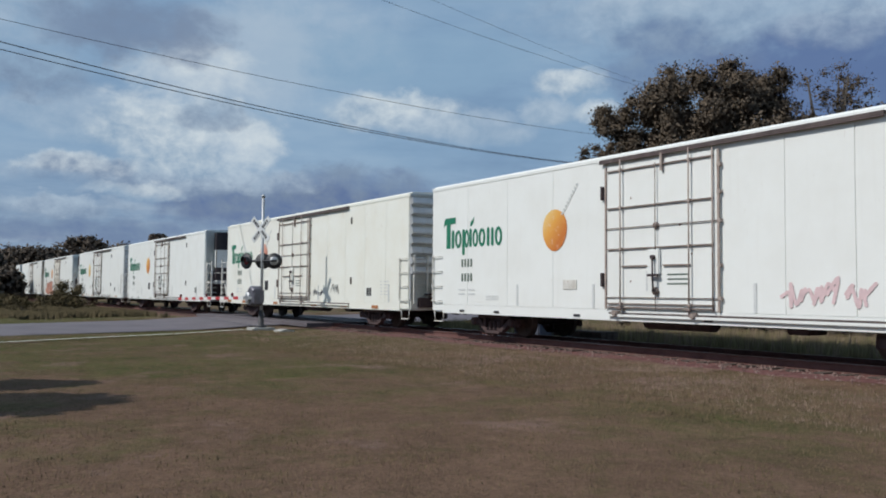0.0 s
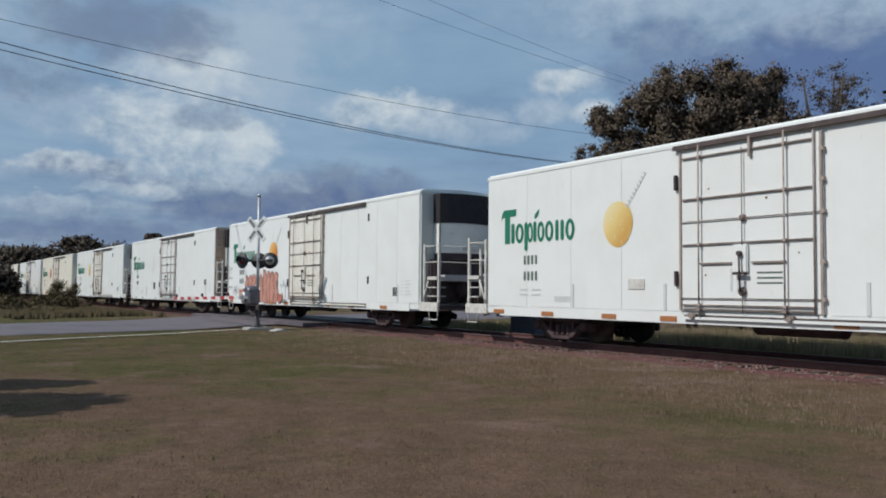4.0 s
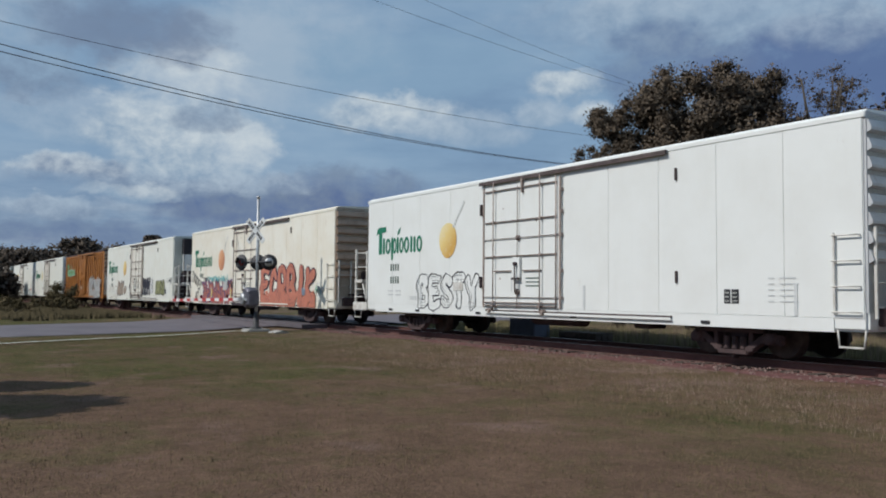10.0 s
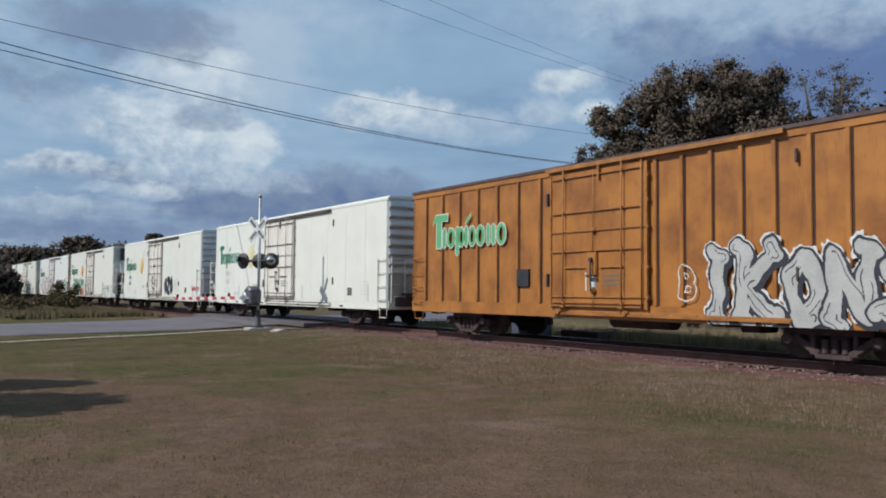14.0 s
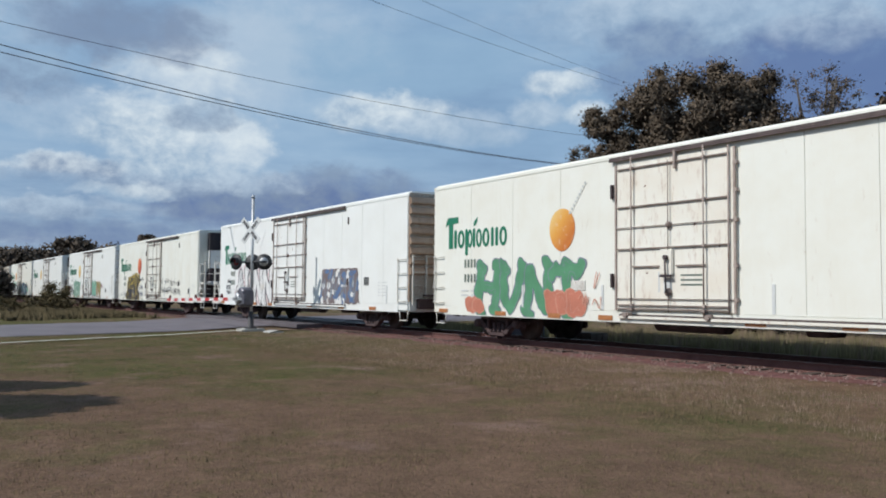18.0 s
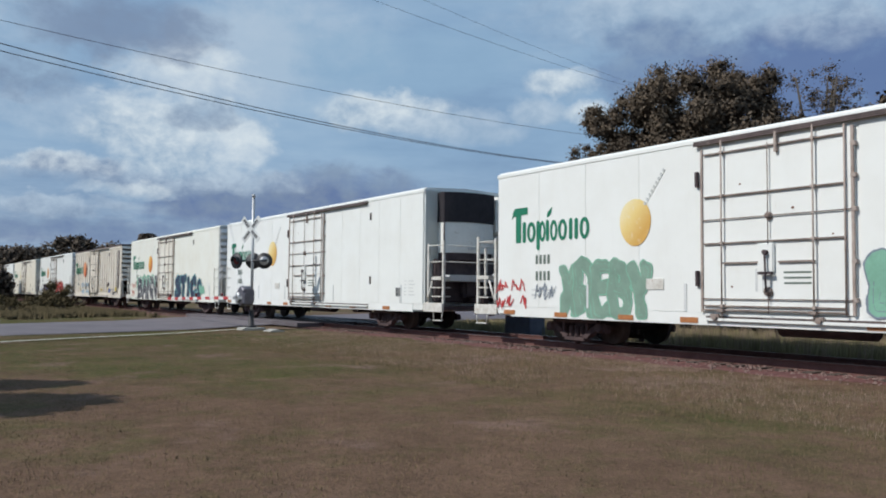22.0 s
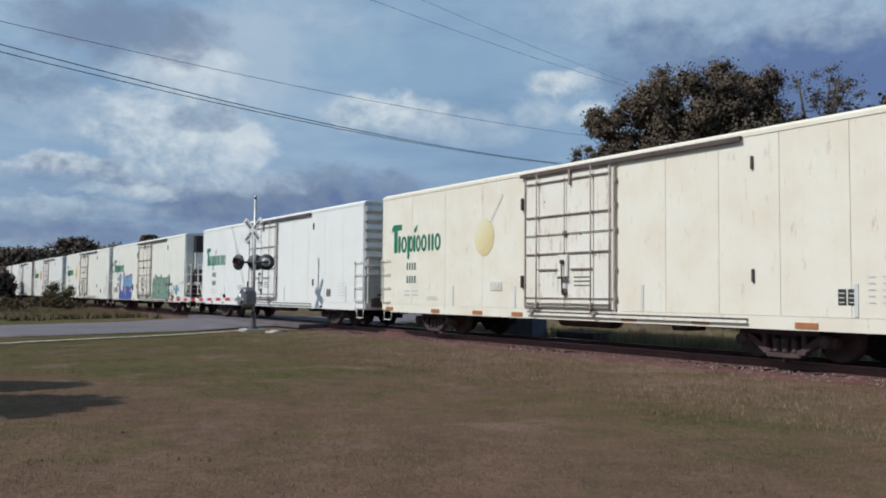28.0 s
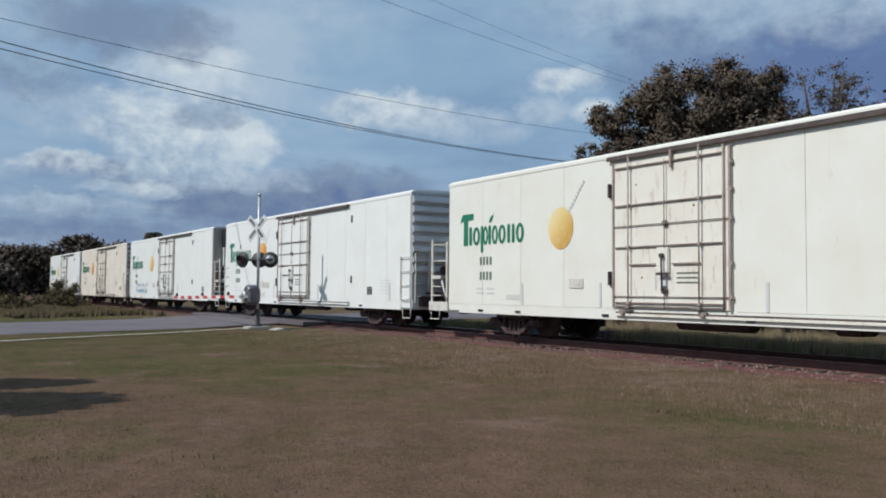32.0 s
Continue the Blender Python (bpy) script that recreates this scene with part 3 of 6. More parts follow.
def add_door(car, x, mat, bar, tall=3.32, dark=False):
    """A plug door: panel, frame, cross bars, lock rods with their guides, gear box, rollers."""
    z = Z0 + 0.27
    rod_mat = DOOR_ROD if bar == DOOR_BAR else bar
    door = piece("door", "plug_door", make_door, mat, car, (x, 0, z), "closed sliding plug door")
    for px in (0.0, 3.25):
        piece("door_edge", "door_edge", lambda bm: add_box(bm, 0.0, 0.05, -0.075, -0.04, 0.0, 3.32), rod_mat, door, (px, 0, 0))
    for pz in (0.05, 0.13, 1.38, 2.33, 3.20):
        piece("cross_bar", "cross_bar", lambda bm: add_box(bm, 0.08, 3.14, -0.090, -0.045, -0.013, 0.013), bar, door, (0, 0, pz))
    for pz in (0.27, 1.86):
        piece("tie_rod", "tie_rod", lambda bm: add_rod(bm, (0.04, -0.075, 0), (3.26, -0.075, 0), 0.012, 6), bar, door, (0, 0, pz))
    for px, w in ((0.55, 0.87), (1.80, 0.74)):
        piece("short_bar", "short_bar%d" % (w * 100), lambda bm: add_box(bm, 0, w, -0.09, -0.045, -0.016, 0.016), bar, door, (px, 0, 0.98))
    for px in (0.55, 2.55):
        rod = piece("lock_rod", "lock_rod", lambda bm: add_rod(bm, (0, -0.12, -0.10), (0, -0.12, 3.44), 0.017, 8), rod_mat, door, (px, 0, 0))
        for pz in (0.13, 1.38, 2.33, 3.20):
            piece("guide", "rod_guide", lambda bm: add_box(bm, -0.03, 0.03, -0.14, -0.05, -0.028, 0.028), rod_mat, rod, (0, 0, pz))
        piece("foot", "rod_foot", lambda bm: add_box(bm, -0.09, 0.05, -0.16, -0.05, 0.0, 0.07, 0.01), bar, rod)
    piece("edge_rod", "edge_rod", lambda bm: add_rod(bm, (3.14, -0.085, 0.0), (3.14, -0.085, 3.36), 0.018, 8), rod_mat, door)
    piece("centre_rod", "centre_rod", lambda bm: add_rod(add_rod(bm, (0, -0.10, 1.3), (0, -0.10, 3.25), 0.011, 6), (0, -0.10, 0.0), (0, -0.10, 0.45), 0.011, 6), bar, door, (1.60, 0, 0))
    piece("hanger", "door_hanger", lambda bm: add_box(bm, -0.03, 0.03, -0.12, -0.045, 3.05, 3.44, 0.008), rod_mat, door, (1.78, 0, 0))
    box = piece("gear_box", "gear_box", lambda bm: add_box(bm, -0.19, 0.17, -0.11, -0.045, 0.78, 1.34, 0.02), mat, door, (1.55, 0, 0), "door gear box with handle")
    piece("handle", "gear_handle", lambda bm: add_box(add_rod(add_rod(bm, (0.05, -0.17, 0.40), (0.02, -0.17, 1.20), 0.020, 6), (0.02, -0.11, 1.16), (0.02, -0.19, 1.16), 0.05, 10), -0.14, 0.16, -0.16, -0.11, 0.74, 0.79), STEEL_DARK, box)
    piece("latch", "gear_latch", lambda bm: add_lathe(bm, (0.03, -0.05, 0.42), (0, -1, 0), ((0, 0.09), (0.05, 0.09), (0.08, 0.04)), 10), bar, box)
    piece("plate", "gear_plate", lambda bm: add_box(bm, -0.11, 0.11, -0.055, -0.045, 0.40, 0.76), FAINT, box)
    piece("hub", "rod_hub", lambda bm: add_lathe(bm, (0, -0.05, 1.86), (0, -1, 0), ((0, 0.075), (0.06, 0.065), (0.09, 0.03)), 12), bar, door, (1.60, 0, 0))
    for k in range(3):
        piece("notice_line", "notice_line", lambda bm: add_bar2(bm, 1.90, 2.46, 0.0, 0.035, -0.046), INK, door, (0, 0, 0.56 + k * 0.10))
    piece("side_notice", "side_notice", lambda bm: add_bar2(bm, 1.28, 1.33, 0.42, 0.86, -0.046), FAINT, door)
    for px in (0.35, 2.62):
        piece("roller", "roller", lambda bm: add_box(add_lathe(bm, (0, -0.08, -0.10), (0, -1, 0), ((0, 0.06), (0.05, 0.06)), 12), -0.12, 0.10, -0.10, -0.04, -0.12, -0.03, 0.012), bar, door, (px, 0, 0))
    for pz in (0.68, 2.72):
        piece("stop", "door_stop", lambda bm: add_box(bm, -0.14, -0.07, -0.09, 0.0, -0.16, 0.16, 0.01), STEEL_DARK, door, (0, 0, pz))
    for pz in (0.27, 0.95, 1.86, 2.45, 3.0):
        piece("hinge", "hinge", lambda bm: add_box(bm, 3.24, 3.34, -0.08, 0.0, -0.04, 0.04, 0.008), rod_mat, door, (0, 0, pz))
    for px, pz, w in ((0.9, 2.7, 0.05), (2.2, 2.05, 0.06), (0.8, 0.7, 0.05), (2.75, 1.2, 0.04)):
        piece("rust_scar", "rust_scar%d" % (w * 100), lambda bm: disc(bm, 0, 0, w * 0.5, w * 0.42, -0.0465, 11, 0.12), RUST_SPOT, door, (px + rng.uniform(-0.2, 0.2), 0, pz + rng.uniform(-0.25, 0.25)))
    track = TRACK_DARK if bar == DOOR_BAR else bar
    piece("upper_track", "upper_track", lambda bm: add_box(add_box(bm, -0.15, 6.75, -0.10, 0.0, 3.46, 3.50), -0.15, 6.75, -0.11, -0.085, 3.40, 3.46), track, car, (x, 0, z), "door top track")
    lower = piece("lower_track", "lower_track", lambda bm: add_box(add_box(bm, 0.1, 6.85, -0.085, 0.0, -0.17, -0.145), 0.1, 6.85, -0.085, -0.07, -0.145, -0.115), mat, car, (x, 0, z), "door bottom track")
    # solid dark strip paints the shadow line over the bottom track
    piece("track_shadow_gap", "shadow_strip", lambda bm: add_box(bm, 0.1, 6.85, -0.045, 0.0, -0.115, -0.075), track, lower)
    if dark:
        # raised dark box over the sill stands for the shade of an open recess
        well = piece("step_well", "step_well", lambda bm: add_box(bm, 0.0, 3.35, -0.092, 0.03, -0.275, -0.01), STEEL_DARK, car, (x, 0, z), "dark strip standing in for the shaded recess under the door")
        piece("well_rail", "well_rail", lambda bm: add_box(bm, 0.0, 3.35, -0.105, -0.092, -0.15, -0.12), BAR_WHITE, well)
    for pz in (0.75, 2.95):
        piece("bumper", "track_bumper", lambda bm: add_box(bm, 0, 0.055, -0.06, 0.0, -0.13, 0.13, 0.01), TRACK_DARK, car, (x + 6.95, 0, z + pz))
    return door


RUST_SPOT = grainy("dark_rust_spot", (0.10, 0.045, 0.03), (0.20, 0.09, 0.05), 6.0, 0.9)


def disc(bm, x, z, rx, rz, y, k=28, wobble=0.0):
    return add_plate(bm, [(x + rx * math.cos(i * math.tau / k) * (1 + wobble * math.sin(3 * i * math.tau / k)), z + rz * math.sin(i * math.tau / k)) for i in range(k)], y)


def egg(bm, x, z, rx, rz, y, k=32):
    """A fruit's outline, a little narrower towards its foot."""
    return add_plate(bm, [(x + rx * math.cos(i * math.tau / k) * (1 + 0.07 * math.sin(i * math.tau / k)), z + rz * math.sin(i * math.tau / k)) for i in range(k)], y)


def ring_plate(bm, x, z, rx, rz, y, hole=0.42, k=20):
    """A flat oval ring on the car's side."""
    outer = [bm.verts.new((x + rx * math.cos(i * math.tau / k), y - 0.004, z + rz * math.sin(i * math.tau / k))) for i in range(k)]
    inner = [bm.verts.new((x + rx * hole * math.cos(i * math.tau / k), y - 0.004, z + rz * (hole + 0.22) * math.sin(i * math.tau / k))) for i in range(k)]
    for i in range(k):
        bm.faces.new((outer[i], outer[(i + 1) % k], inner[(i + 1) % k], inner[i]))
    return bm


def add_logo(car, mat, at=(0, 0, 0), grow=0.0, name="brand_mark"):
    """Near-letters at the places of the maker's word: a capped post, oval rings, upright bars and a leaf."""
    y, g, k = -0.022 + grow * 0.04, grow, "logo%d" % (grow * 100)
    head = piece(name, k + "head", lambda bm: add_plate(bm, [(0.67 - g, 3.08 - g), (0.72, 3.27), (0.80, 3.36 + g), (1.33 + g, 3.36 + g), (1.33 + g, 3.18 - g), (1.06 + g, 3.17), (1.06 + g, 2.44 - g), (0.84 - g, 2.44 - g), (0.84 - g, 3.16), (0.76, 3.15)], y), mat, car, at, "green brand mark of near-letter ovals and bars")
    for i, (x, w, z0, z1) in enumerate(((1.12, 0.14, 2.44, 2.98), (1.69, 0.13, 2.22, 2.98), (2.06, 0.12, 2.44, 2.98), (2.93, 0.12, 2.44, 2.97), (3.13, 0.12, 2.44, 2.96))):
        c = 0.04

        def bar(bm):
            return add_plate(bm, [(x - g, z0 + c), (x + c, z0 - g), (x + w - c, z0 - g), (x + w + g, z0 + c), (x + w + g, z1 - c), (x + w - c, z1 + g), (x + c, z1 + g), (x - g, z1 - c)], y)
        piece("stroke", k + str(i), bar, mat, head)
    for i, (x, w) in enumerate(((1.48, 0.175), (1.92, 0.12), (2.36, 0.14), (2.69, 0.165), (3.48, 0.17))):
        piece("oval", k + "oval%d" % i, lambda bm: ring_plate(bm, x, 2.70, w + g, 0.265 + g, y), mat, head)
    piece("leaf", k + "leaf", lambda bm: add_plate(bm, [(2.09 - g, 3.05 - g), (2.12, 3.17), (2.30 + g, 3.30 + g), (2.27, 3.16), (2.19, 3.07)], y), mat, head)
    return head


def make_stripe(bm):
    return add_plate(bm, [(5.372, 3.122), (5.428, 3.078), (5.470, 3.131), (5.414, 3.175)], -0.026)


def add_marks(car, mat):
    """Unread reporting marks, as bars in two rows."""
    def bar(bm):
        return add_bar2(bm, 0.0, 0.085, 0.0, 0.23, -0.022)
    first = None
    for z in (1.87, 1.45):
        for k in range(4):
            ob = piece("mark_bar", "mark_bar", bar, mat, first or car, (k * 0.155, 0, z - 1.87) if first else (1.66, 0, z))
            if first is None:
                first = ob
                ob.name = "reporting_mark"


def make_fine_print(bm):
    y = -0.022
    for k in range(2):
        add_bar2(bm, 1.5, 1.85, 1.06 + k * 0.13, 1.10 + k * 0.13, y)
        add_bar2(bm, 2.0, 2.35, 1.06 + k * 0.13, 1.10 + k * 0.13, y)
    for k in range(3):
        add_bar2(bm, 2.9, 3.5, 0.92 + k * 0.05, 0.94 + k * 0.05, y)
    return bm


def make_data_block(bm):
    for k in range(5):
        add_bar2(bm, 17.0, 17.13, 1.02 + k * 0.11, 1.045 + k * 0.11, -0.022)
        add_bar2(bm, 17.25, 17.65 - 0.06 * (k % 3), 1.02 + k * 0.11, 1.045 + k * 0.11, -0.022)
    return bm


def make_stencil(bm):
    y = -0.022
    add_box(bm, 15.95, 16.10, y - 0.003, y, 0.98, 1.26)
    add_box(bm, 16.13, 16.30, y - 0.003, y, 0.98, 1.26)
    return bm


def make_stencil_lines(bm):
    for k in range(3):
        add_bar2(bm, 15.97, 16.07, 1.02 + k * 0.08, 1.035 + k * 0.08, -0.026)
        add_bar2(bm, 16.15, 16.27, 1.02 + k * 0.08, 1.035 + k * 0.08, -0.026)
    return bm


def rounded(line, steps=6):
    """A smooth curve through the points of a line."""
    pts = [line[0]] + list(line) + [line[-1]]
    out = []
    for a, b, c, d in zip(pts, pts[1:], pts[2:], pts[3:]):
        for k in range(steps):
            u = k / steps
            out.append(tuple(0.5 * (2 * q1 + (q2 - q0) * u + (2 * q0 - 5 * q1 + 4 * q2 - q3) * u * u + (3 * q1 - q0 - 3 * q2 + q3) * u ** 3) for q0, q1, q2, q3 in zip(a, b, c, d)))
    return out + [line[-1]]


def distance(px, pz, line):
    """How far the cells of a sheet lie from a curve."""
    best = np.full(px.shape, 9.0)
    for (ax, az), (bx, bz) in zip(line, line[1:]):
        dx, dz = bx - ax, bz - az
        u = np.clip(((px - ax) * dx + (pz - az) * dz) / max(1e-6, dx * dx + dz * dz), 0, 1)
        best = np.minimum(best, np.hypot(px - ax - u * dx, pz - az - u * dz))
    return best


def painted(name, mask, left, low, cell, y, colour, parent, label=""):
    """One flat coat of paint over the chosen cells of a sheet, laid in strips."""
    edge = np.diff(np.pad(mask.astype(np.int8), ((0, 0), (1, 1))), axis=1)
    rows, start = np.nonzero(edge == 1)
    stop = np.nonzero(edge == -1)[1]
    x0, x1, z0 = left + start * cell, left + stop * cell, low + rows * cell
    flat = np.full(len(rows), y)
    verts = np.stack((x0, flat, z0, x1, flat, z0, x1, flat, z0 + cell, x0, flat, z0 + cell), axis=1).reshape(-1, 3)
    mesh = bpy.data.meshes.new(name)
    mesh.from_pydata(verts.tolist(), [], np.arange(len(rows) * 4).reshape(-1, 4).tolist())
    return part(name, mesh, SPRAY[colour], parent, label)


# strokes of painted capitals: digit pairs across and up a square of ten
STROKES = {"A": "00 49 90,23 73", "B": "00 09 69 87 55 05,55 93 70 00", "C": "87 59 16 13 50 92", "D": "00 09 59 96 93 50 00", "E": "90 00 09 99,05 75", "H": "00 09,90 99,05 95",
           "I": "50 59", "J": "99 92 50 02", "K": "00 09,99 04 90", "L": "09 00 90", "M": "00 09 44 99 90", "N": "00 09 90 99", "O": "50 13 16 59 96 93 50", "R": "00 09 79 96 74 04,44 90",
           "S": "98 59 17 35 74 92 50 01", "T": "09 99,59 50", "U": "09 03 40 73 99", "X": "00 99,09 90", "Y": "09 54 99,54 50", "Z": "09 99 00 90", "~": "00 40 73 76 57 35"}


def capitals(word, x0, x1, z0, z1, bold, r, lean=0.0, soft=True, slope=0.0, tight=1.0):
    """The strokes of a word, letter by letter, filling a panel of the car's side."""
    step = (x1 - x0) / len(word)
    forms = []
    for i, letter in enumerate(word):
        wide, tall = max(0.02, step * tight - 2 * bold * 0.82), (z1 - z0 - 2 * bold) * r.uniform(0.90, 1.0)
        left, foot = x0 + step * i + bold * 0.82 + r.uniform(-0.02, 0.02), z0 + bold - slope * i * step
        form = []
        for stroke in STROKES[letter].split(","):
            line = [(left + wide * int(p[0]) / 9 + lean * tall * (int(p[1]) / 9 - 0.4), foot + tall * int(p[1]) / 9) for p in stroke.split()]
            form.append(rounded(line, 5) if soft and len(line) > 2 else line)
            if not soft:
                for (ax, az), (bx, bz) in ((line[0], line[1]), (line[-1], line[-2])):
                    far = max(1e-6, math.hypot(bx - ax, bz - az))
                    ux, uz = (bx - ax) / far * bold, (bz - az) / far * bold
                    form.append([(ax - uz * 0.45 - ux * 0.2, az + ux * 0.45 - uz * 0.2), (ax + uz * 0.6 - ux * 0.7, az - ux * 0.6 - uz * 0.7)])
        forms.append(form)
    return forms


def swollen(count, x0, x1, z0, z1, bold, r):
    """Forms that cannot be read: bent strokes side by side."""
    step, h, forms = (x1 - x0) / count, z1 - z0, []
    for i in range(count):
        flip, n = r.random() < 0.5, r.randint(3, 5)
        lean = r.uniform(-0.1, 0.2)
        form = []
        for k in range(n):
            up = r.uniform(0.72, 1.0) if (k % 2 == 0) == flip else r.uniform(0.0, 0.28)
            form.append((x0 + step * (i + 0.06 + 0.88 * k / (n - 1) + r.uniform(-0.10, 0.10)) + lean * (up - 0.5) * h, z0 + bold + (h - 2 * bold) * up))
        forms.append([rounded(form) if r.random() < 0.6 else form])
    return forms


def scrawl(px, pz, x0, x1, z0, z1, r):
    """Fine looping pen strokes in one or two rows."""
    near = np.full(px.shape, 9.0)
    w, h = x1 - x0, z1 - z0
    rows = 2 if h > 0.75 else 1
    for row in range(rows):
        tall = h / rows * 0.85
        count = max(2, int(w / min(0.27, tall * 0.55)))
        for i in range(count):
            if r.random() < 0.12:
                continue
            cx, step, base = x0 + w * i / count, w / count, z0 + h * row / rows
            n = r.randint(5, 8)
            line = [(cx + step * (k / (n - 1) + r.uniform(-0.38, 0.38)), base + tall * (r.uniform(0.5, 1.0) if k % 2 else r.uniform(0, 0.55))) for k in range(n)]
            if r.random() < 0.4:
                line = line[:4]
            near = np.minimum(near, distance(px, pz, rounded(line, 5)))
    return near


def graffiti(car, y, seed, x0, x1, z0, z1, fill, edge="black", style="block", halo=None, word="", bold=0.0, rim=0.03, lean=0.0, soft=True, slope=0.0, under=None, sunk=0.0, glow=0.07, shade=None, tight=1.0):
    """A spray-painted piece; style: block (outlined letters), hollow (outlines alone), pen (thin letters), line (fine scrawl),
    fill (a dense mass), wild (interlocked arrows), field (a rolled patch of colours), dab (one plain patch)."""
    r = random.Random(seed)
    z0 = max(z0, 0.54)
    w, h = x1 - x0, z1 - z0
    cell = 0.013
    left, low = x0 - 0.35, 0.53
    px, pz = np.meshgrid(np.arange(left, x1 + 0.35, cell) + cell / 2, np.arange(low, z1 + 0.22, cell) + cell / 2)
    rough = 0.5 * np.sin(px * 31 + seed) * np.sin(pz * 23 + px * 11) + 0.5 * np.sin(px * 13 - pz * 17 + seed * 2)

    # a free hand: strokes sway and swell
    qx = px + 0.030 * np.sin(pz * 9 + seed) + 0.016 * np.sin(px * 14 + pz * 8)
    qz = pz + 0.026 * np.sin(px * 7 + seed * 1.7) + 0.012 * np.sin(px * 22)
    swell = 0.88 + 0.15 * np.sin(px * 5.3 + seed) * np.sin(pz * 5.1 + px * 2) + 0.05 * rough

    def coat(name, mask, colour, parent, label=""):
        return painted(name, mask, left, low, cell, y, colour, parent, label)
    if style == "line":
        return tagged(coat("graffiti", scrawl(px, pz, x0, x1, z0, z1, r) < (bold or 0.013), edge, car), "thin spray-painted scrawl", kind="stuff")
    if style == "dab":
        inside = (np.abs(px - (x0 + x1) / 2) < w / 2 + rough * 0.02) & (np.abs(pz - (z0 + z1) / 2) < h / 2 + rough * 0.02)
        return coat("paint_patch", inside, fill, car, "patch of paint on the car's side")
    if style == "pen":
        near = np.full(px.shape, 9.0)
        for form in capitals(word, x0, x1, z0, z1, 0.03, r, lean, soft, slope):
            for line in form:
                near = np.minimum(near, distance(px, pz, line))
        return coat("graffiti", near < (bold or 0.022), edge, car, "thin spray-painted letters")
    if style == "field":
        inside = (np.abs(px - (x0 + x1) / 2 - lean * (pz - z0)) < w / 2 - 0.16 * (pz - z0) + 0.05 * rough) & (pz > z0 + 0.04 * rough) & (pz < z1 + 0.02 * rough)
        state = np.where(inside, 1, 0)
        for k in range(44):
            cx, cz = r.uniform(x0, x1), r.uniform(z0, z1)
            rx, rz = r.uniform(0.05, 0.26), r.uniform(0.05, 0.26)
            blot = (((px - cx) / rx) ** 2 + ((pz - cz) / rz) ** 2 + rough * 0.6 < 0.8) & inside
            state[blot] = 2 if k % 2 else 3
        near = np.full(px.shape, 9.0)
        for form in swollen(4, x0 + 0.1, x1 - 0.1, z0, z1, 0.1, r):
            near = np.minimum(near, distance(px, pz, form[0]))
        state[(near < 0.035) & inside] = 4
        base = coat("graffiti", state == 1, fill, car, "rolled and sprayed graffiti panel")
        coat("patch", state == 2, under, base)
        coat("patch", state == 3, "white", base)
        coat("outline", state == 4, edge, base)
        return base
    if style == "wild":
        bold = bold or 0.062
        forms = []
        for k in range(int(w * 9)):
            cx, cz = x0 + w * (k + 0.5) / int(w * 9), r.uniform(z0 + 0.05, z1 - 0.15)
            a, reach = r.choice((0.9, -0.75, 0.45, -1.1)) + r.uniform(-0.2, 0.2), r.uniform(0.26, 0.50)
            tip = (cx + reach * math.cos(a), min(z1, max(z0, cz + reach * math.sin(a))))
            back = (cx - reach * math.cos(a), min(z1, max(z0, cz - reach * math.sin(a))))
            forms.append([[back, tip, (tip[0] + 0.16 * math.cos(a + 2.2), tip[1] + 0.16 * math.sin(a + 2.2))]])
        r.shuffle(forms)
    elif word:
        bold = bold or 0.5 * min(h * 0.22, w / len(word) * 0.34)
        forms = capitals(word, x0, x1, z0, z1, bold, r, lean, soft, slope, tight)
    else:
        count = max(2, round(w / (0.50 * h)))
        bold = bold or 0.5 * (min(h * 0.30, w / count * 0.42) if style == "block" else min(h * 0.42, w / count * 0.62))
        forms = swollen(count, x0, x1, z0, z1, bold, r)
    state = np.zeros(px.shape, dtype=int)
    nearest = np.full(px.shape, 9.0)
    for k, form in enumerate(forms[::-1]):
        d = np.full(px.shape, 9.0)
        for line in form:
            d = np.minimum(d, distance(qx, qz, line))
        d = d / swell
        nearest = np.minimum(nearest, d)
        free = state == 0
        state[free & (d < bold - rim * 0.5)] = 1
        # short inner lines that model the letter
        state[free & (np.abs(d - bold * 0.42) < rim * 0.20) & (np.sin(px * 6.3 + pz * 4 + k + seed) > 0.35) & (bold > 0.12)] = 2
        state[free & (state == 0) & (d < bold + rim * 0.5)] = 2
    if sunk:
        deep = (pz < z0 + sunk * h + 0.10 * rough) & (nearest < bold * 1.9) & (px > x0) & (px < x1)
        state[deep & ((state == 0) | (nearest > bold * 0.8)) & (rough > -0.62)] = 1
    if style == "wild":
        state[(state == 0) & (nearest < bold + 0.10 + 0.05 * rough)] = 4
    elif under:
        state[(state == 1) & (pz < z0 + 0.52 * h + 0.02 * rough)] = 4
    if shade:
        down, side = int(0.07 / cell), int(0.06 / cell)
        drop = np.zeros(px.shape, dtype=bool)
        drop[:-down, side:] = (state > 0)[down:, :-side]
        state[(state == 0) & drop] = 5
    base = None
    if halo:
        ring = (state == 0) & (nearest < bold + glow * (1 + 0.45 * rough))
        base = coat("graffiti", ring, halo, car, "spray-painted graffiti")
    if shade:
        ob = coat("drop_shade" if base else "graffiti", state == 5, shade, base or car, "" if base else "spray-painted graffiti")
        base = base or ob
    ob = coat("outline" if base else "graffiti", state == 2, edge, base or car, "" if base else "spray-painted graffiti")
    base = base or ob
    if style != "hollow":
        coat("fill", state == 1, fill, base)
        if under:
            coat("lower_fill", state == 4, under, base)
    return base


